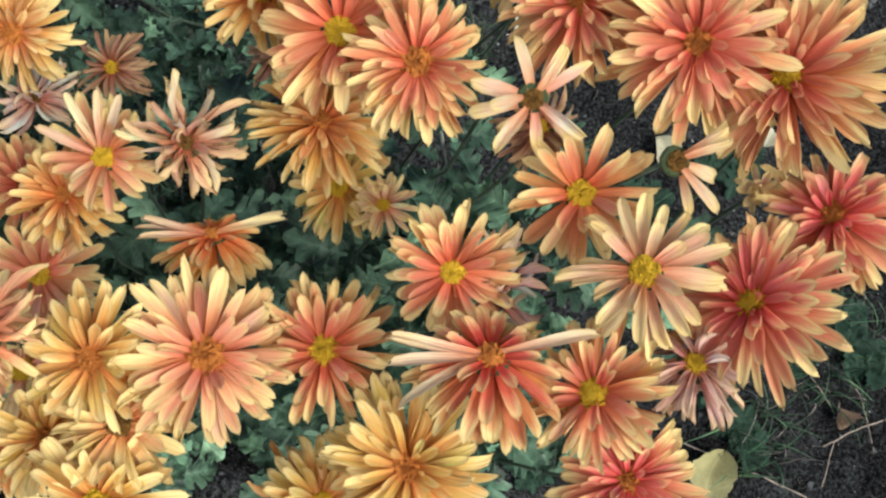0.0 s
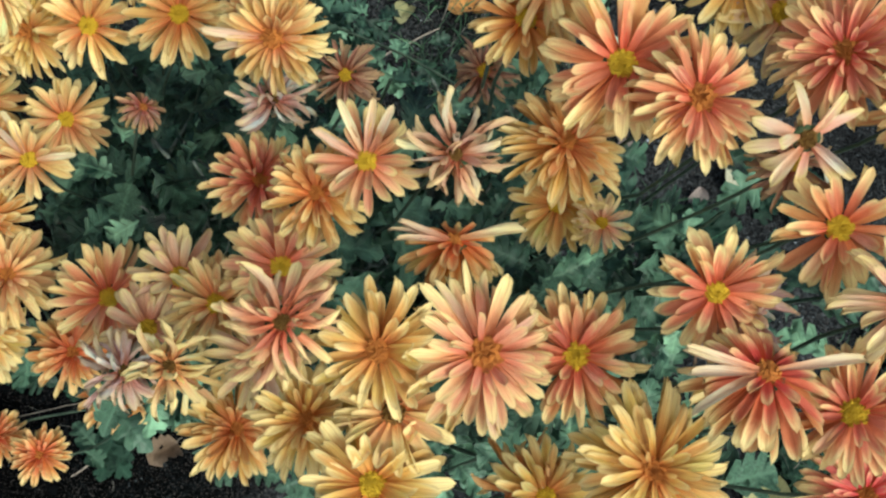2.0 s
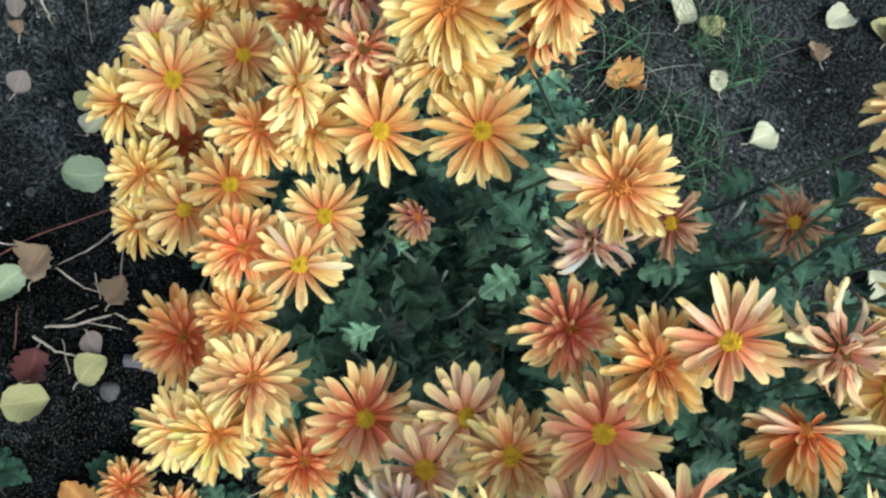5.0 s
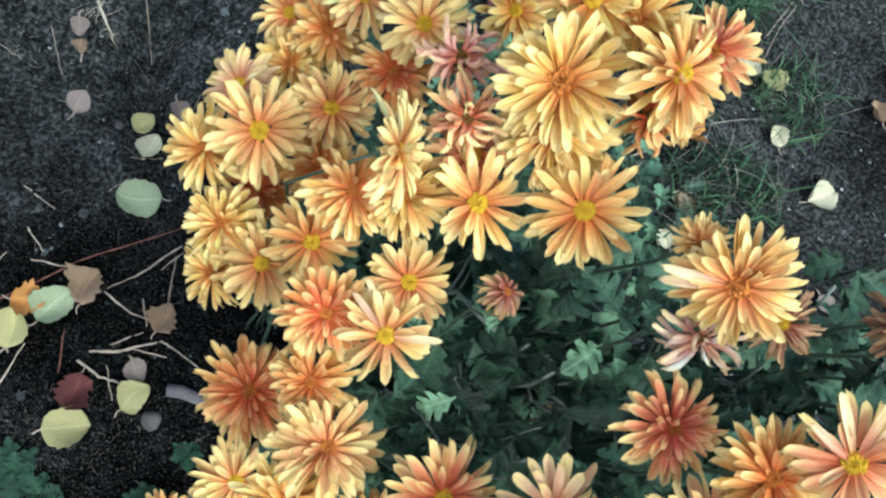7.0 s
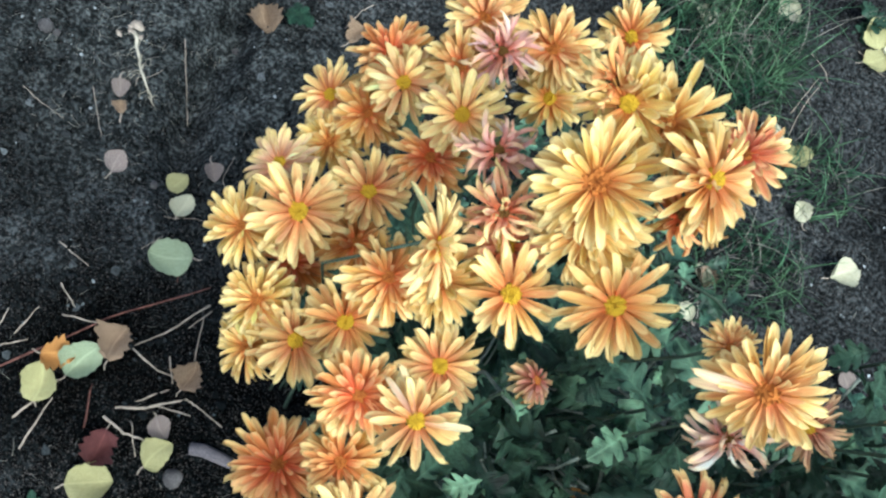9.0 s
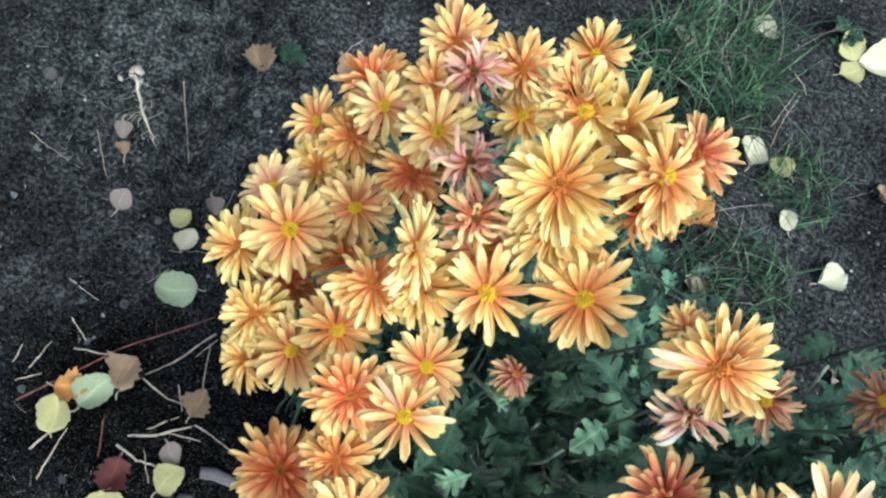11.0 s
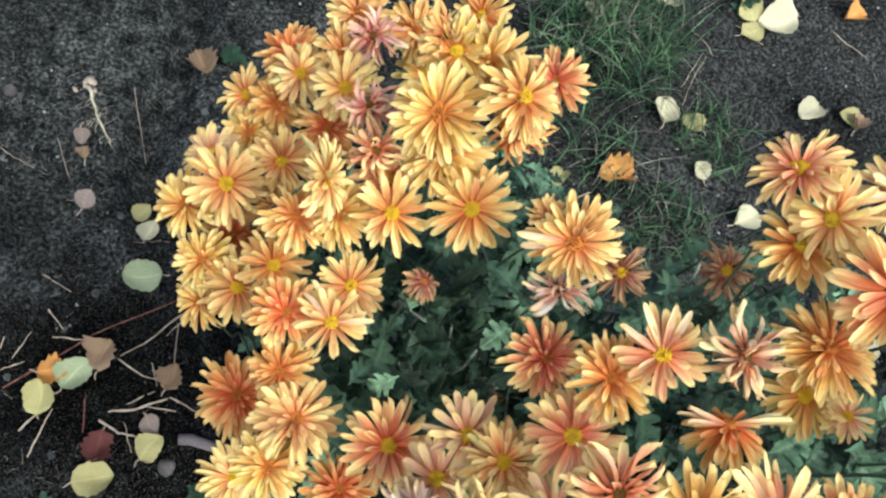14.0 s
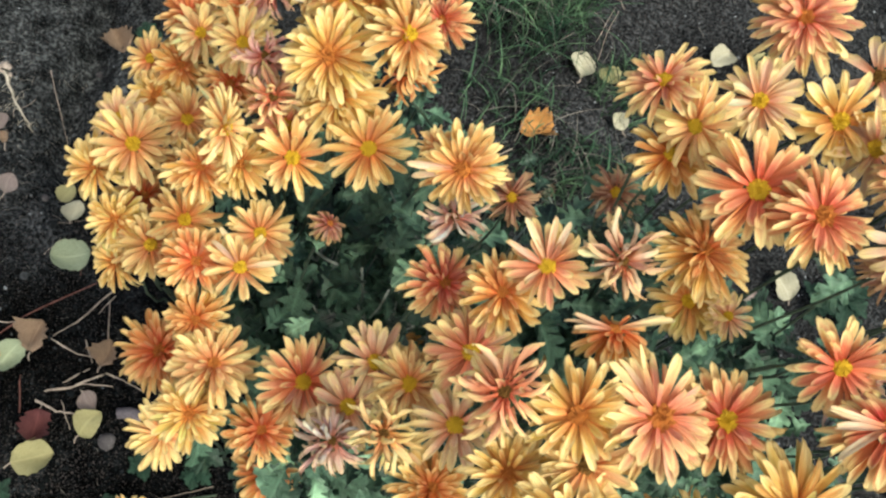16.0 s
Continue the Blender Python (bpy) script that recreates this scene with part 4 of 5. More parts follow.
chrysanthemum("double", "amber", (-0.087, 0.009, 0.543), 0.0257, (0.10, 0.18, 0.98), "amber orange double chrysanthemum with yellow-tipped petals")
chrysanthemum("semi", "gold", (-0.043, -0.010, 0.630), 0.0294, (-0.37, 0.08, 0.93), "golden orange semi-double chrysanthemum with a yellow centre")
chrysanthemum("wilted", "russet", (0.027, -0.008, 0.587), 0.0263, (-0.47, -0.19, 0.86), "russet orange wilting chrysanthemum with limp twisted petals")
chrysanthemum("semi", "gold", (0.034, -0.012, 0.597), 0.0257, (-0.13, -0.25, 0.96), "golden orange semi-double chrysanthemum with a yellow centre")
chrysanthemum("double", "russet", (-0.273, 0.006, 0.048), 0.0277, (-0.03, 0.13, 0.99), "russet orange double chrysanthemum with yellow-tipped petals")
chrysanthemum("double", "russet", (-0.230, -0.008, 0.090), 0.0283, (-0.09, 0.02, 1.00), "russet orange double chrysanthemum with yellow-tipped petals")
chrysanthemum("double", "apricot", (-0.105, 0.184, 0.577), 0.0136, (-0.37, -0.27, 0.89), "apricot double chrysanthemum with yellow-tipped petals")


def sheltered(x, y, z, reach, gap):
    """Whether a place lies close under some bloom."""
    return any((x - p[0]) ** 2 + (y - p[1]) ** 2 < reach**2 and z < p[2] - gap for p in BLOOMS)


def leafy_shoot(x, y, high, lean, leaves, seed):
    """A flowerless shoot full of lobed leaves."""
    rng = random.Random(seed)
    root = Vector((x, y, rise_at(x, y) - 0.004))
    shoot = thing("chrysanthemum_shoot", root, "dark green leafy chrysanthemum shoot without a flower", "plant", "leafy shoots under the blooms")
    tip = root + Vector((lean[0], lean[1], high))
    points = stem_part(root, tip, (0, 0, 1), shoot, 0.0015)
    leaves_on(points, shoot, rng, leaves, 0.03, 2, 8)


def shoots():
    rng = random.Random(11)
    for bx, by, high, many, spread in ((-0.13, 0.17, 0.34, 22, 0.07), (-0.05, 0.10, 0.40, 14, 0.06), (0.05, 0.10, 0.44, 16, 0.07), (0.12, 0.06, 0.42, 8, 0.06)):
        for _ in range(many):
            x, y = bx + rng.gauss(0, spread), by + rng.gauss(0, spread)
            if not sheltered(x, y, 0.1, 0.03, 0.05):
                continue
            leafy_shoot(x, y, high * rng.uniform(0.6, 1.0), (rng.gauss(0, 0.03), rng.gauss(0, 0.03)), 5, rng.random())


shoots()


def withered_shoot(x, y, high):
    """A short shoot whose top leaf has dried to orange."""
    root = Vector((x, y, rise_at(x, y) - 0.004))
    shoot = thing("chrysanthemum_shoot", root, "leafy green chrysanthemum shoot with one withered orange leaf", "plant", "leafy shoots under the blooms")
    points = stem_part(root, root + Vector((0.01, -0.01, high)), (0, 0, 1), shoot, 0.0013)
    leaves_on(points, shoot, random.Random(77), 3, 0.028, 3, 6)
    dried = lobed_leaf(91, FALLEN["orange"])
    part("leaf", dried, shoot, Matrix.Translation(points[8]) @ Matrix.Rotation(-0.7, 4, "Z") @ Matrix.Rotation(0.5, 4, "Y") @ Matrix.Scale(0.022, 4), "withered orange leaf")


withered_shoot(-0.055, 0.185, 0.30)
withered_shoot(-0.085, 0.150, 0.36)


def undergrowth():
    """The dense leaves low in the bushes, past counting."""
    rng = random.Random(23)
    verts, uvs, faces = [], [], []

    def leaf(place, size):
        me = rng.choice(LEAVES)
        m = Matrix.Translation(place) @ Matrix.Rotation(rng.uniform(0, 6.28), 4, "Z") @ Matrix.Rotation(rng.uniform(-0.7, 0.6), 4, "Y") @ Matrix.Rotation(rng.uniform(-0.6, 0.6), 4, "X") @ Matrix.Scale(size, 4)
        start = len(verts)
        verts.extend(m @ v.co for v in me.vertices)
        uvs.extend((i // 5 / 12, (i % 5 - 2) * 0.25) for i in range(len(me.vertices)))
        faces.extend([i + start for i in p.vertices] for p in me.polygons)

    for bx, by, wide, low, high, many in ((-0.17, 0.2, 0.085, 0.05, 0.35, 430), (-0.05, 0.1, 0.075, 0.05, 0.43, 360), (0.06, 0.1, 0.08, 0.05, 0.50, 420), (0.13, 0.06, 0.06, 0.05, 0.52, 360), (0.04, 0.2, 0.05, 0.05, 0.46, 240), (-0.07, 0.22, 0.035, 0.15, 0.45, 130), (-0.05, 0.30, 0.045, 0.02, 0.26, 260), (-0.08, 0.40, 0.05, 0.01, 0.10, 160)):
        for _ in range(many):
            z = low + (high - low) * math.sqrt(rng.random())
            x, y = bx + rng.gauss(0, wide), by + rng.gauss(0, wide)
            if x < -0.22 or y < 0.02 or not sheltered(x, y, z, 0.024, 0.06) and not (-0.19 < x < 0.10 and 0.10 < y < 0.20) and not (-0.13 < x < -0.01 and 0.18 < y < 0.26) and not by > 0.29:
                continue
            if y > 0.235 and z > 0.3:
                continue
            leaf(Vector((x, y, z)), rng.uniform(0.014, 0.033))
    for root, points in STALKS:
        if root.x > -0.16:
            for _ in range(9):
                leaf(root + points[rng.randint(2, 6)] + Vector((rng.gauss(0, 0.004), rng.gauss(0, 0.004), 0)), rng.uniform(0.016, 0.032))
    tagged(new("undergrowth", mesh_of("undergrowth", verts, faces, GREEN, True, uvs)), "dense dark green chrysanthemum leaves low in the bushes", "foliage", kind="stuff")


undergrowth()


def bare_stems():
    """Thin crooked grey-green stems and forks between the leaves."""
    rng = random.Random(31)
    verts, faces = [], []

    def run(line, thick):
        v, f = tube(line, [thick * (1.1 - 0.5 * i / len(line)) for i in range(len(line))], 5)
        start = len(verts)
        verts.extend(v)
        faces.extend([k + start for k in g] for g in f)

    for _ in range(120):
        x, y = rng.uniform(-0.13, 0.10), rng.uniform(0.09, 0.21)
        foot = Vector((x, y, rise_at(x, y) - 0.003))
        top = foot + Vector((rng.gauss(0, 0.03), rng.gauss(0, 0.03), rng.uniform(0.33, 0.47)))
        if top.x < -0.16 or any((top - Vector(p)).length < 0.03 for p in BLOOMS):
            continue
        line = [foot.lerp(top, i / 15) + (0.034 * i / 15) * noise.noise_vector(foot.lerp(top, i / 15) * 11 + foot * 30) for i in range(16)]
        thick = rng.uniform(0.0011, 0.0019)
        run(line, thick)
        for _ in range(2):
            knot = line[rng.randint(7, 13)]
            way = Vector((rng.gauss(0.2, 1), rng.gauss(0, 1), rng.uniform(0.2, 0.9))).normalized() * rng.uniform(0.025, 0.055)
            droop = rng.uniform(0.0, 0.025)
            run([knot + way * (i / 9) - Vector((0, 0, droop * (i / 9) ** 2)) + (0.012 * i / 9) * noise.noise_vector(knot * 30 + way * i * 2) for i in range(10)], thick * 0.7)
    tagged(new("bare_stems", mesh_of("bare_stems", verts, faces, DRY_STEM)), "thin crooked grey-green stems between dark leaves", "stems", kind="stuff")


bare_stems()


# ---- fallen leaves, twigs, stones and weeds ----
def round_leaf(seed, curl):
    """A birch-like leaf of length 1 about its middle: toothed outline, curling edges, a midrib."""
    rng = random.Random(seed)
    outline = [(0, 0.06), (0.05, 0.22), (0.16, 0.37), (0.34, 0.44), (0.55, 0.43), (0.74, 0.35), (0.9, 0.2), (0.97, 0.09), (1, 0.02)]
    phase, sway = rng.uniform(0, 6), rng.uniform(-0.12, 0.12)

    def shape(u, v):
        w = width_at(u, outline) * (1 + ((0.05 if curl < 0.8 else 0.18) * math.sin(31 * u + 5 * v + phase) if abs(v) > 0.9 else 0))
        w *= 1 + (0.14 if curl < 0.8 else 0.24) * math.sin((4.3 if curl < 0.8 else 6.5) * u * (1 + 0.3 * v) + 2 * phase) * (1 if v > 0 else -0.7)
        lift = (curl if curl > 0.8 else 1.7 * curl) * (abs(v) ** 1.7 * w + 0.55 * (u - 0.5) ** 2) + (0.04 + 0.07 * curl) * math.sin(5 * u + 3 * v + phase) * (0.4 + abs(v)) + 0.03 * curl * math.sin(17 * u + 9 * v)
        return (u - 0.5, v * w + sway * math.sin(3 * u), lift)

    stations = [i / 14 for i in range(15)]
    return shape, stations


def fallen_leaf(x, y, long, tone, turn, curl, label, seed):
    """A leaf on the ground: blade and stalk."""
    rng = random.Random(seed)
    shape, stations = round_leaf(seed, curl)
    leaf = thing("fallen_leaf", (x, y, rise_at(x, y) + 0.006), label, "leaf", "fallen leaves on the soil")
    tilt = Matrix.Rotation(turn, 4, "Z") @ Matrix.Rotation(rng.uniform(-0.18, 0.18), 4, "X") @ Matrix.Rotation(rng.uniform(-0.18, 0.18), 4, "Y")
    blade = strip(stations, (-1, -0.6, -0.25, 0, 0.25, 0.6, 1), shape, FALLEN[tone], "blade")
    part("blade", blade, leaf, tilt @ Matrix.Scale(long, 4))
    points = [Vector((-0.5 * long - 0.008 * s, 0.003 * math.sin(2 * s + seed) * s, 0.001 - 0.003 * s)) for s in (0, 0.33, 0.66, 1)]
    verts, faces = tube(points, [0.0009, 0.0007, 0.0006, 0.0005], 5)
    part("leaf_stalk", mesh_of("leaf_stalk", verts, faces, STRAW), leaf, tilt)


def twig(points, thick, mat, label, seed):
    """A dry twig or straw lying along ground points, knotty and slightly bowed."""
    rng = random.Random(seed)
    places = []
    for (x0, y0), (x1, y1) in zip(points, points[1:]):
        for k in range(5):
            s = k / 5
            places.append((x0 + (x1 - x0) * s + rng.gauss(0, 0.00035), y0 + (y1 - y0) * s + rng.gauss(0, 0.00035)))
    places.append(points[-1])
    first = Vector((*places[0], rise_at(*places[0])))
    heights = [rise_at(*p) for p in places]
    line = [Vector((p[0], p[1], max(heights[max(0, i - 1) : i + 2]) + thick * 0.9)) - first for i, p in enumerate(places)]
    radii = [thick * rng.uniform(0.8, 1.2) * (1 - 0.4 * i / len(line)) for i in range(len(line))]
    verts, faces = tube(line, radii, 6)
    ob = new("twig", mesh_of("twig", verts, faces, mat))
    ob.location = first
    tagged(ob, label, "twig", "dry twigs and straws on the soil")


def pebble(x, y, size, seed):
    rng = random.Random(seed)
    bm = bmesh.new()
    bmesh.ops.create_icosphere(bm, subdivisions=2, radius=size)
    shift = Vector((seed, 0, 0))
    for v in bm.verts:
        v.co *= 1 + 0.35 * noise.noise(v.co / size * 0.9 + shift)
        v.co.z *= 0.6
    me = bpy.data.meshes.new("pebble")
    bm.to_mesh(me)
    bm.free()
    me.materials.append(STONE)
    me.polygons.foreach_set("use_smooth", [True] * len(me.polygons))
    ob = new("pebble", me)
    ob.matrix_basis = Matrix.Translation((x, y, rise_at(x, y) + size * 0.35)) @ Matrix.Rotation(rng.uniform(0, 6), 4, "Z")
    tagged(ob, "small grey stone half sunk in dark soil", "stone", "stones on the soil")


def root_clump(points):
    """A pale pulled-out root: a knotty crown, a tapering tap root and fine side hairs."""
    rng = random.Random(71)
    first = Vector((*points[0], rise_at(*points[0])))
    root = thing("root_clump", first, "pale dry pulled-out root with fine hairs on grey soil", "root")
    line = []
    for (x0, y0), (x1, y1) in zip(points, points[1:]):
        for k in range(3):
            x, y = x0 + (x1 - x0) * k / 3 + rng.gauss(0, 0.0008), y0 + (y1 - y0) * k / 3 + rng.gauss(0, 0.0008)
            line.append(Vector((x, y, rise_at(x, y) + 0.0035)) - first)
    verts, faces = tube(line, [0.0018 * (1.15 - 0.9 * i / len(line)) * rng.uniform(0.8, 1.2) for i in range(len(line))], 7)
    part("tap_root", mesh_of("tap_root", verts, faces, PALE_ROOT), root)
    for _ in range(20):
        p = line[min(len(line) - 1, int(len(line) * rng.random() ** 1.4))]
        a, long = rng.uniform(0, math.tau), rng.uniform(0.006, 0.020)
        hair = []
        for k in range(5):
            q = p + Vector((math.cos(a + 0.3 * k * rng.uniform(-1, 1)), math.sin(a + 0.3 * k * rng.uniform(-1, 1)), 0)) * long * k / 4
            hair.append(Vector((q.x, q.y, rise_at(q.x + first.x, q.y + first.y) - first.z + 0.0022)))
        verts, faces = tube(hair, [0.00035, 0.0003, 0.00025, 0.0002, 0.00015], 4)
        part("root_hair", mesh_of("root_hair", verts, faces, PALE_ROOT), root)
    for _ in range(9):
        bits, shape = lump(rng, rng.uniform(0.0025, 0.0055))
        part("crown", mesh_of("crown", bits, shape, STRAW), root, Matrix.Translation((rng.gauss(0, 0.005), rng.gauss(0.002, 0.005), 0.004)))


def wood_piece(x, y, long):
    points = [Vector((long * (s - 0.5), 0.002 * math.sin(5 * s), 0)) for s in (0, 0.02, 0.3, 0.6, 0.97, 1)]
    verts, faces = tube(points, [0.003, 0.0055, 0.006, 0.0056, 0.005, 0.003], 8)
    ob = new("wood_piece", mesh_of("wood_piece", verts, faces, WOOD))
    ob.location = (x, y, rise_at(x, y) + 0.005)
    tagged(ob, "weathered grey piece of wood lying on soil", "wood")


def grass_patch(x, y, reach, blades, long, seed):
    """A tuft of thin arching grass blades."""
    rng = random.Random(seed)
    verts, uvs, faces, tones = [], [], [], []
    for _ in range(blades):
        r, a = reach * math.sqrt(rng.random()), rng.uniform(0, math.tau)
        px, py = x + r * math.cos(a), y + r * math.sin(a)
        pz = rise_at(px, py) - 0.002
        dry = rng.random() < 0.16
        h, lean, way = long * rng.uniform(0.4, 1.1) * (1.25 if dry else 1), rng.uniform(0.25, 1.5), rng.uniform(0, math.tau)
        wide, start = rng.uniform(0.0007, 0.0018) * (0.5 if dry else 1), len(verts)
        for i in range(6):
            s = i / 5
            out, up = h * s * math.sin(lean * s), h * s * math.cos(lean * s * 0.9)
            cx, cy = px + out * math.cos(way), py + out * math.sin(way)
            w = wide * (1 - s * 0.9)
            for side in (-1, 0, 1):
                verts.append((cx - side * w * math.sin(way), cy + side * w * math.cos(way), pz + up - (0.0004 if side == 0 else 0)))
                uvs.append((s, side))
        faces += [(start + i * 3 + k, start + i * 3 + k + 1, start + i * 3 + 4 + k, start + i * 3 + 3 + k) for i in range(5) for k in range(2)]
        tones += [1 if dry else 0] * 10
    me = mesh_of("grass_tuft", verts, faces, [GRASS, ROOT], True, uvs)
    me.polygons.foreach_set("material_index", tones)
    tagged(new("grass_tuft", me), "tuft of thin green arching grass with dry blades on soil", "grass", kind="stuff")


WEED_LEAVES = [lobed_leaf(40 + k, WEED) for k in range(3)]


def weed(x, y, reach, seed):
    """A low rosette of lobed weed leaves."""
    rng = random.Random(seed)
    plant = thing("weed", (x, y, rise_at(x, y)), "low green weed with lobed leaves growing from soil", "weed", "weeds in the flower bed")
    for k in range(rng.randint(9, 13)):
        a = k * 2.4 + rng.uniform(-0.4, 0.4)
        m = Matrix.Translation((0, 0, 0.003 + 0.004 * rng.random())) @ Matrix.Rotation(a, 4, "Z") @ Matrix.Rotation(-rng.uniform(0.25, 0.9), 4, "Y")
        part("leaf", rng.choice(WEED_LEAVES), plant, m @ Matrix.Scale(reach * rng.uniform(0.7, 1.2), 4))


fallen_leaf(-0.455, 0.343, 0.0242, "pink", 1.48, 0.19, "pinkish fallen leaf almost flat lying on the ground", 0)
fallen_leaf(-0.378, 0.273, 0.0406, "green", 3.32, 0.29, "pale green fallen leaf almost flat lying on the ground", 1)
fallen_leaf(-0.327, 0.097, 0.0307, "lemon", 0.97, 0.17, "pale yellow fallen leaf almost flat lying on the ground", 2)
fallen_leaf(-0.374, 0.059, 0.0397, "lemon", 0.35, 0.29, "pale yellow fallen leaf almost flat lying on the ground", 3)
fallen_leaf(-0.446, 0.129, 0.0353, "lemon", 1.75, 0.47, "pale yellow fallen leaf almost flat lying on the ground", 4)
fallen_leaf(-0.416, 0.157, 0.0388, "green", 1.05, 0.43, "pale green fallen leaf almost flat lying on the ground", 5)
fallen_leaf(-0.438, 0.155, 0.0290, "orange", 0.17, 1.44, "orange-brown fallen leaf with curled edges lying on the ground", 6)
fallen_leaf(-0.325, 0.172, 0.0285, "tan", 1.39, 1.28, "dry tan fallen leaf with curled edges lying on the ground", 7)
fallen_leaf(-0.393, 0.179, 0.0342, "tan", 1.40, 1.09, "dry tan fallen leaf with curled edges lying on the ground", 8)
fallen_leaf(-0.398, 0.348, 0.0234, "lemon", 1.08, 0.19, "pale yellow fallen leaf almost flat lying on the ground", 9)
fallen_leaf(-0.384, 0.324, 0.0254, "pale", 1.35, 0.47, "cream-coloured fallen leaf almost flat lying on the ground", 10)
fallen_leaf(-0.368, 0.362, 0.0193, "pink", 5.21, 0.43, "pinkish fallen leaf almost flat lying on the ground", 11)
fallen_leaf(-0.480, 0.416, 0.0193, "pink", 5.03, 0.22, "pinkish fallen leaf almost flat lying on the ground", 12)
fallen_leaf(-0.471, 0.397, 0.0136, "tan", 1.95, 1.34, "dry tan fallen leaf with curled edges lying on the ground", 13)
fallen_leaf(-0.378, 0.090, 0.0323, "maroon", 4.60, 1.50, "dark maroon fallen leaf with curled edges lying on the ground", 14)
fallen_leaf(-0.332, 0.121, 0.0229, "pink", 5.53, 0.18, "pinkish fallen leaf almost flat lying on the ground", 15)
fallen_leaf(-0.375, 0.541, 0.0330, "tan", 2.25, 1.45, "dry tan fallen leaf with curled edges lying on the ground", 16)
weed(-0.343, 0.551, 0.0150, 17)
fallen_leaf(-0.282, 0.552, 0.0230, "tan", 1.12, 1.20, "dry tan fallen leaf with curled edges lying on the ground", 18)
fallen_leaf(0.303, 0.484, 0.0408, "pale", 0.56, 0.48, "cream-coloured fallen leaf almost flat lying on the ground", 19)
fallen_leaf(0.326, 0.369, 0.0216, "pink", 5.44, 0.34, "pinkish fallen leaf almost flat lying on the ground", 20)
fallen_leaf(0.244, 0.540, 0.0249, "pale", 1.89, 0.47, "cream-coloured fallen leaf almost flat lying on the ground", 21)
fallen_leaf(0.182, 0.771, 0.0394, "pale", 3.59, 0.46, "cream-coloured fallen leaf almost flat lying on the ground", 22)
fallen_leaf(0.086, 0.728, 0.0320, "pale", 1.57, 0.45, "cream-coloured fallen leaf almost flat lying on the ground", 23)
fallen_leaf(0.194, 0.615, 0.0416, "pale", 1.40, 0.33, "cream-coloured fallen leaf almost flat lying on the ground", 24)
fallen_leaf(0.231, 0.607, 0.0304, "lemon", 2.60, 0.36, "pale yellow fallen leaf almost flat lying on the ground", 25)
fallen_leaf(0.132, 0.385, 0.0234, "pale", 2.71, 0.21, "cream-coloured fallen leaf almost flat lying on the ground", 26)
fallen_leaf(0.143, 0.432, 0.0238, "pale", 1.92, 0.43, "cream-coloured fallen leaf almost flat lying on the ground", 27)
fallen_leaf(-0.094, 0.577, 0.0263, "maroon", 0.27, 0.93, "dark maroon fallen leaf with curled edges lying on the ground", 28)
fallen_leaf(0.391, 0.663, 0.0377, "pale", 3.93, 0.25, "cream-coloured fallen leaf almost flat lying on the ground", 29)
fallen_leaf(0.130, 0.506, 0.0431, "orange", 3.36, 1.23, "orange-brown fallen leaf with curled edges lying on the ground", 30)
fallen_leaf(0.464, 0.351, 0.0393, "pale", 2.15, 0.50, "cream-coloured fallen leaf almost flat lying on the ground", 31)
fallen_leaf(0.420, 0.326, 0.0249, "pink", 1.23, 0.29, "pinkish fallen leaf almost flat lying on the ground", 32)
fallen_leaf(0.596, 0.380, 0.0289, "pale", 1.27, 0.37, "cream-coloured fallen leaf almost flat lying on the ground", 33)
fallen_leaf(0.147, 0.430, 0.0243, "tan", 1.74, 1.15, "dry tan fallen leaf with curled edges lying on the ground", 34)
fallen_leaf(-0.030, 0.238, 0.0324, "orange", 4.69, 1.12, "orange-brown fallen leaf with curled edges lying on the ground", 35)
fallen_leaf(0.342, 0.791, 0.0562, "pale", 3.51, 0.47, "cream-coloured fallen leaf almost flat lying on the ground", 36)
fallen_leaf(0.309, 0.769, 0.0346, "lemon", 0.63, 0.17, "pale yellow fallen leaf almost flat lying on the ground", 37)
fallen_leaf(0.457, 0.661, 0.0253, "tan", 1.44, 1.44, "dry tan fallen leaf with curled edges lying on the ground", 38)
fallen_leaf(0.453, 0.826, 0.0357, "orange", 3.86, 1.07, "orange-brown fallen leaf with curled edges lying on the ground", 39)
fallen_leaf(0.367, 0.614, 0.0277, "tan", 2.08, 1.02, "dry tan fallen leaf with curled edges lying on the ground", 40)
fallen_leaf(0.448, 0.665, 0.0308, "lemon", 2.88, 0.16, "pale yellow fallen leaf almost flat lying on the ground", 41)
fallen_leaf(0.062, 0.486, 0.0263, "lemon", 4.38, 0.46, "pale yellow fallen leaf almost flat lying on the ground", 42)
fallen_leaf(0.497, -0.006, 0.0564, "lemon", 1.05, 0.48, "pale yellow fallen leaf almost flat lying on the ground", 43)
fallen_leaf(0.655, 0.055, 0.0230, "tan", 4.62, 1.57, "dry tan fallen leaf with curled edges lying on the ground", 44)
fallen_leaf(-0.037, 0.463, 0.0386, "orange", 0.11, 1.10, "orange-brown fallen leaf with curled edges lying on the ground", 45)
fallen_leaf(-0.025, 0.389, 0.0275, "tan", 6.07, 1.44, "dry tan fallen leaf with curled edges lying on the ground", 46)
fallen_leaf(-0.312, -0.011, 0.0358, "orange", 2.58, 1.56, "orange-brown fallen leaf with curled edges lying on the ground", 47)
fallen_leaf(-0.134, 0.000, 0.0310, "tan", 3.90, 1.47, "dry tan fallen leaf with curled edges lying on the ground", 48)
fallen_leaf(0.303, 0.799, 0.0403, "lemon", 1.84, 0.22, "pale yellow fallen leaf almost flat lying on the ground", 49)
pebble(-0.563, 0.448, 0.0071, 50)
pebble(-0.309, 0.082, 0.0086, 51)
pebble(-0.277, 0.536, 0.0053, 52)
pebble(-0.552, 0.446, 0.0038, 53)
pebble(-0.417, 0.335, 0.0043, 54)
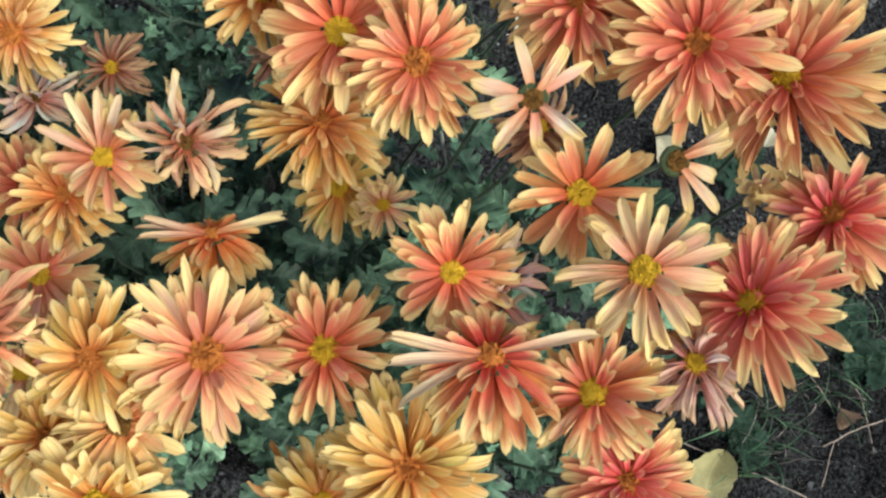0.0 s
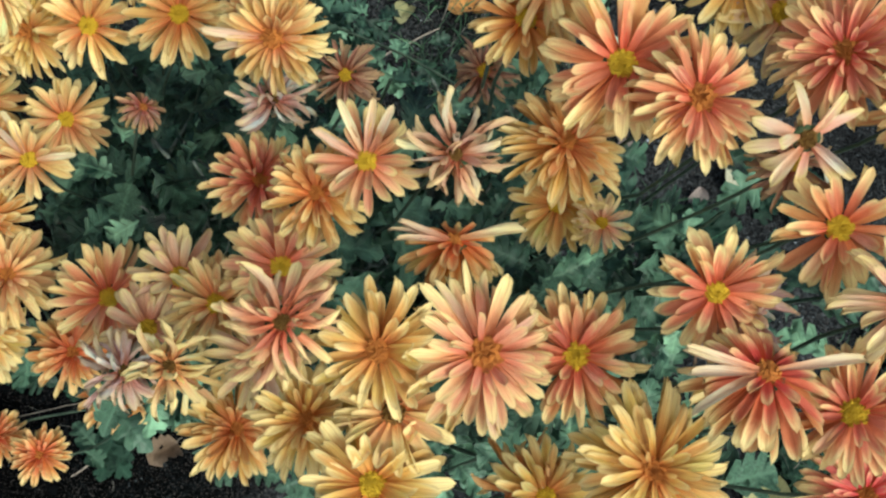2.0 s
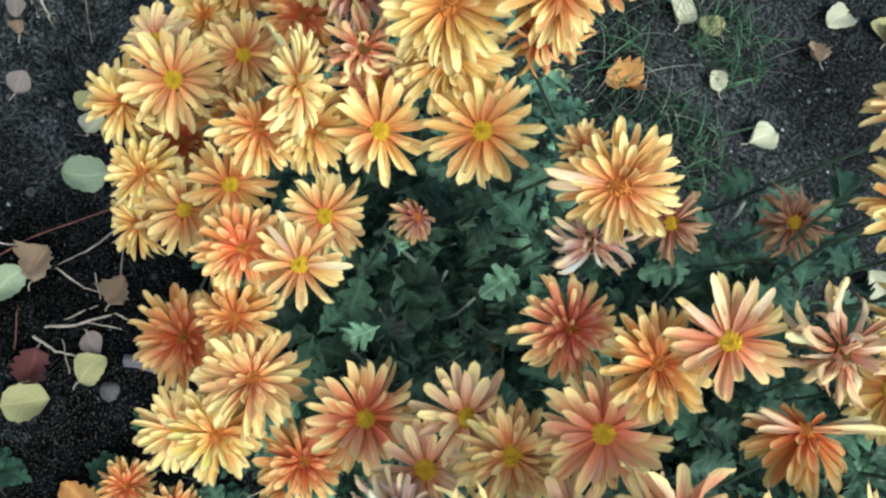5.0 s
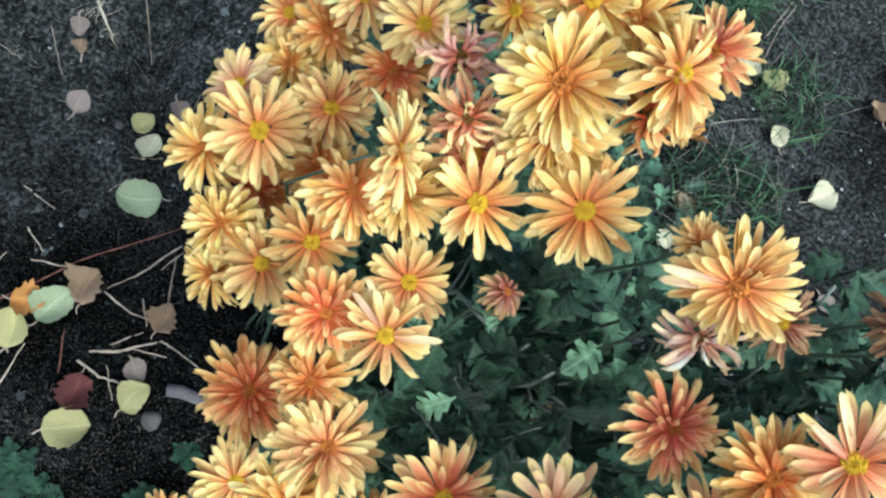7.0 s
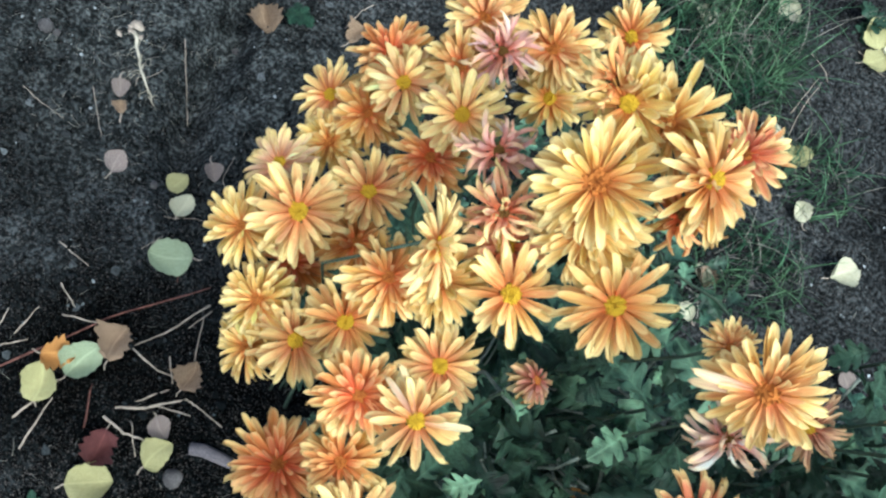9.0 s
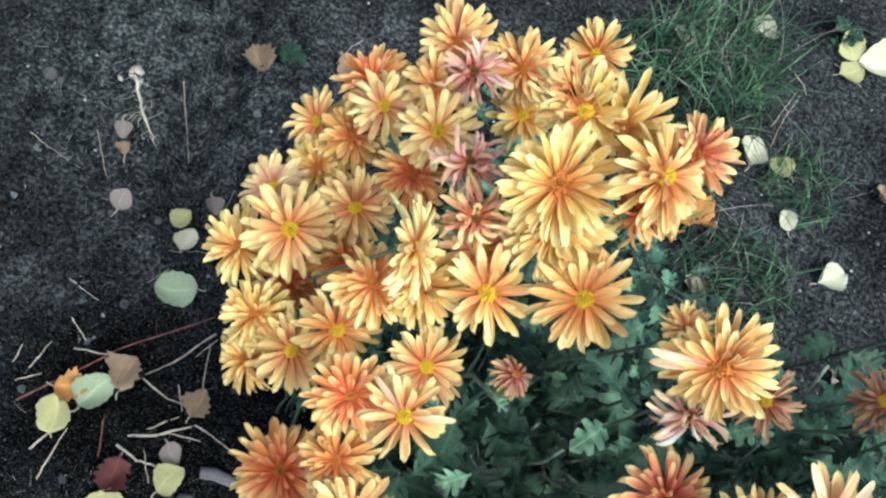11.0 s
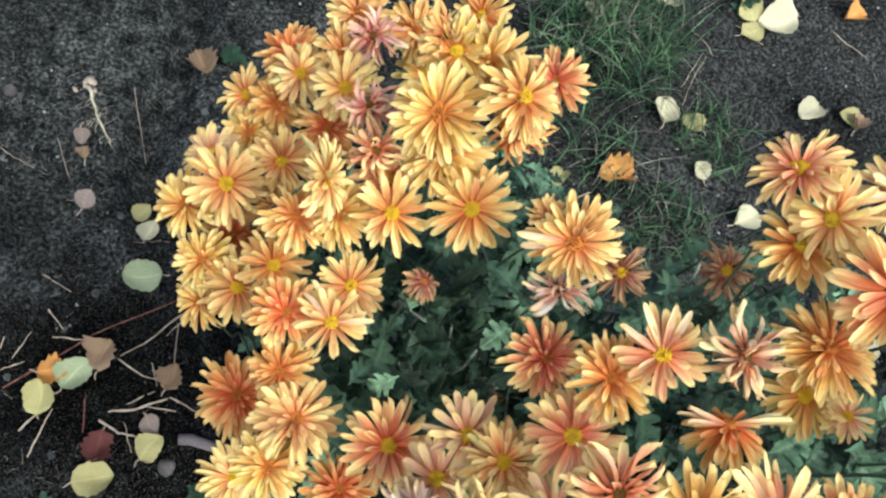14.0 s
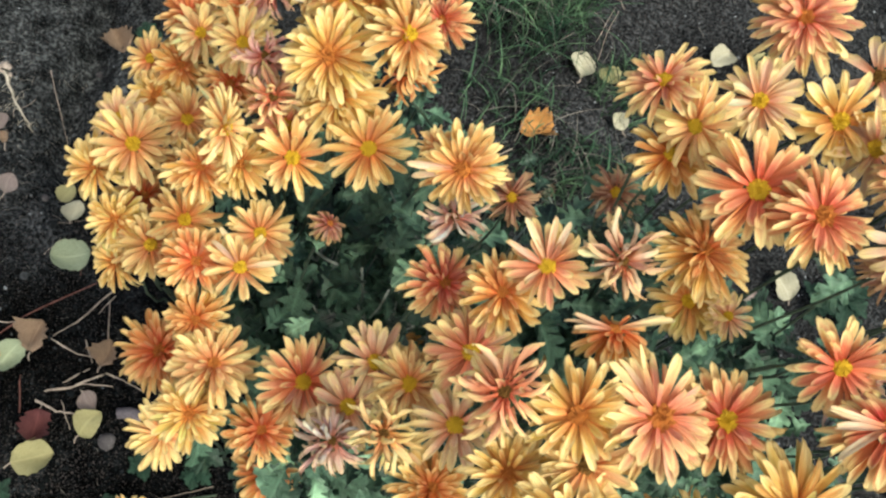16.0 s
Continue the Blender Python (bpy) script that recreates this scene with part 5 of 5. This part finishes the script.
pebble(-0.340, 0.308, 0.0038, 55)
pebble(0.202, 0.442, 0.0043, 56)
pebble(-0.030, 0.429, 0.0178, 57)
pebble(-0.395, 0.512, 0.0040, 58)
wood_piece(-0.283, 0.110, 0.0409)
root_clump(((-0.487, 0.474), (-0.478, 0.458), (-0.470, 0.444), (-0.461, 0.430), (-0.452, 0.420), (-0.443, 0.408)))
twig(((-0.482, 0.132), (-0.411, 0.199), (-0.334, 0.256)), 0.0011, TWIG, "reddish brown dry branch lying on dark soil", 60)
twig(((-0.456, 0.092), (-0.444, 0.111), (-0.433, 0.123)), 0.0010, STRAW, "thin pale dry twig lying on dark soil", 61)
twig(((-0.440, 0.070), (-0.434, 0.099), (-0.429, 0.119)), 0.0008, STRAW, "thin pale dry twig lying on dark soil", 62)
twig(((-0.383, 0.116), (-0.362, 0.107), (-0.340, 0.106)), 0.0013, STRAW, "thin pale dry twig lying on dark soil", 63)
twig(((-0.376, 0.126), (-0.353, 0.133), (-0.320, 0.151), (-0.308, 0.147), (-0.282, 0.136)), 0.0011, STRAW, "thin pale dry twig lying on dark soil", 64)
twig(((-0.362, 0.136), (-0.338, 0.155)), 0.0008, STRAW, "thin pale dry twig lying on dark soil", 65)
twig(((-0.329, 0.240), (-0.356, 0.206), (-0.380, 0.184)), 0.0008, STRAW, "thin pale dry twig lying on dark soil", 66)
twig(((-0.326, 0.235), (-0.340, 0.214)), 0.0006, STRAW, "thin pale dry twig lying on dark soil", 67)
twig(((-0.449, 0.192), (-0.424, 0.192), (-0.412, 0.194)), 0.0008, STRAW, "thin pale dry twig lying on dark soil", 68)
twig(((-0.563, 0.386), (-0.540, 0.376), (-0.517, 0.368)), 0.0004, STRAW, "thin pale dry twig lying on dark soil", 69)
twig(((-0.442, 0.492), (-0.429, 0.458), (-0.414, 0.418)), 0.0005, STRAW, "thin pale dry twig lying on dark soil", 70)
twig(((-0.468, 0.449), (-0.467, 0.424)), 0.0004, STRAW, "thin pale dry twig lying on dark soil", 72)
twig(((-0.461, 0.433), (-0.449, 0.450)), 0.0004, STRAW, "thin pale dry twig lying on dark soil", 73)
twig(((-0.464, 0.221), (-0.452, 0.210), (-0.440, 0.200)), 0.0006, STRAW, "thin pale dry twig lying on dark soil", 74)
twig(((-0.475, 0.253), (-0.443, 0.240)), 0.0006, STRAW, "thin pale dry twig lying on dark soil", 75)
twig(((-0.503, 0.408), (-0.491, 0.386), (-0.478, 0.364)), 0.0004, STRAW, "thin pale dry twig lying on dark soil", 76)
twig(((-0.295, 0.559), (-0.284, 0.583), (-0.274, 0.596)), 0.0006, STRAW, "thin pale dry twig lying on dark soil", 77)
twig(((-0.349, 0.344), (-0.358, 0.360), (-0.355, 0.387)), 0.0005, STRAW, "thin pale dry twig lying on dark soil", 78)
twig(((-0.348, 0.184), (-0.337, 0.161)), 0.0006, STRAW, "thin pale dry twig lying on dark soil", 79)
twig(((-0.325, 0.186), (-0.331, 0.229)), 0.0006, STRAW, "thin pale dry twig lying on dark soil", 80)
twig(((-0.367, 0.269), (-0.364, 0.251)), 0.0006, TWIG, "reddish brown dry branch lying on dark soil", 81)
twig(((-0.489, 0.149), (-0.468, 0.161)), 0.0008, STRAW, "thin pale dry twig lying on dark soil", 82)
twig(((-0.495, 0.164), (-0.493, 0.182)), 0.0006, STRAW, "thin pale dry twig lying on dark soil", 83)
twig(((-0.480, 0.163), (-0.469, 0.191)), 0.0006, STRAW, "thin pale dry twig lying on dark soil", 84)
twig(((-0.395, 0.101), (-0.402, 0.140)), 0.0008, TWIG, "reddish brown dry branch lying on dark soil", 85)
twig(((0.217, 0.630), (0.228, 0.671), (0.244, 0.708)), 0.0006, STRAW, "thin pale dry twig lying on dark soil", 86)
twig(((0.223, 0.742), (0.249, 0.725), (0.257, 0.717)), 0.0005, STRAW, "thin pale dry twig lying on dark soil", 87)
twig(((-0.345, 0.090), (-0.360, 0.119)), 0.0006, STRAW, "thin pale dry twig lying on dark soil", 88)
twig(((-0.391, 0.288), (-0.406, 0.271)), 0.0004, STRAW, "thin pale dry twig lying on dark soil", 89)
twig(((-0.400, 0.306), (-0.370, 0.315), (-0.359, 0.316)), 0.0004, STRAW, "thin pale dry twig lying on dark soil", 90)
twig(((0.471, 0.028), (0.528, 0.006), (0.606, -0.029)), 0.0011, STRAW, "thin pale dry twig lying on dark soil", 91)
twig(((0.635, 0.025), (0.675, 0.044), (0.718, 0.056)), 0.0009, STRAW, "thin pale dry twig lying on dark soil", 92)
twig(((0.669, 0.119), (0.686, 0.082), (0.697, 0.020)), 0.0006, STRAW, "thin pale dry twig lying on dark soil", 93)
twig(((0.619, 0.112), (0.650, 0.069)), 0.0006, STRAW, "thin pale dry twig lying on dark soil", 94)
twig(((0.627, -0.017), (0.649, 0.032)), 0.0006, STRAW, "thin pale dry twig lying on dark soil", 95)
twig(((-0.380, 0.180), (-0.353, 0.168), (-0.328, 0.167)), 0.0008, STRAW, "thin pale dry twig lying on dark soil", 96)
twig(((-0.369, 0.128), (-0.342, 0.138), (-0.312, 0.138)), 0.0008, STRAW, "thin pale dry twig lying on dark soil", 97)
twig(((0.017, 0.411), (0.049, 0.442), (0.104, 0.480)), 0.0014, STRAW, "thin pale dry twig lying on dark soil", 98)
twig(((0.287, 0.771), (0.329, 0.755)), 0.0006, STRAW, "thin pale dry twig lying on dark soil", 99)
twig(((0.431, 0.800), (0.482, 0.768)), 0.0006, STRAW, "thin pale dry twig lying on dark soil", 100)
twig(((0.214, 0.657), (0.238, 0.710)), 0.0006, STRAW, "thin pale dry twig lying on dark soil", 101)
grass_patch(0.124, 0.695, 0.0814, 410, 0.090, 102)
grass_patch(0.046, 0.692, 0.0450, 82, 0.080, 103)
grass_patch(0.207, 0.450, 0.0554, 205, 0.050, 104)
grass_patch(0.254, 0.584, 0.0515, 164, 0.050, 105)
grass_patch(0.096, 0.543, 0.0641, 136, 0.060, 106)
grass_patch(0.122, 0.424, 0.0553, 150, 0.050, 107)
grass_patch(0.172, 0.463, 0.0352, 54, 0.050, 108)
grass_patch(0.547, 0.037, 0.0489, 82, 0.060, 109)
grass_patch(0.652, 0.131, 0.0700, 123, 0.060, 110)
grass_patch(0.375, 0.276, 0.0480, 68, 0.060, 111)
grass_patch(0.149, 0.731, 0.0726, 177, 0.090, 112)
weed(0.528, 0.043, 0.0292, 113)
weed(0.603, 0.130, 0.0302, 114)
weed(0.663, 0.169, 0.0308, 115)
weed(0.700, 0.113, 0.0308, 116)
weed(0.299, 0.001, 0.0276, 117)
weed(0.292, 0.815, 0.0274, 118)
weed(-0.402, 0.015, 0.0209, 119)
weed(-0.269, 0.061, 0.0130, 120)
weed(-0.376, 0.001, 0.0211, 121)
weed(-0.218, 0.060, 0.0167, 123)
weed(0.434, 0.292, 0.0336, 124)
weed(0.515, 0.331, 0.0288, 125)
weed(0.556, 0.344, 0.0348, 126)
weed(0.393, 0.244, 0.0330, 127)
weed(-0.291, 0.014, 0.0185, 132)
weed(-0.183, -0.003, 0.0227, 133)
twig(((-0.212, -0.026), (-0.183, -0.000), (-0.156, 0.021)), 0.0007, STRAW, "thin pale dry twig lying on dark soil", 134)
twig(((-0.264, 0.025), (-0.231, 0.035), (-0.197, 0.047)), 0.0005, STRAW, "thin pale dry twig lying on dark soil", 135)
weed(0.504, 0.078, 0.0294, 136)
weed(0.546, 0.019, 0.0244, 137)
weed(0.674, 0.138, 0.0256, 138)
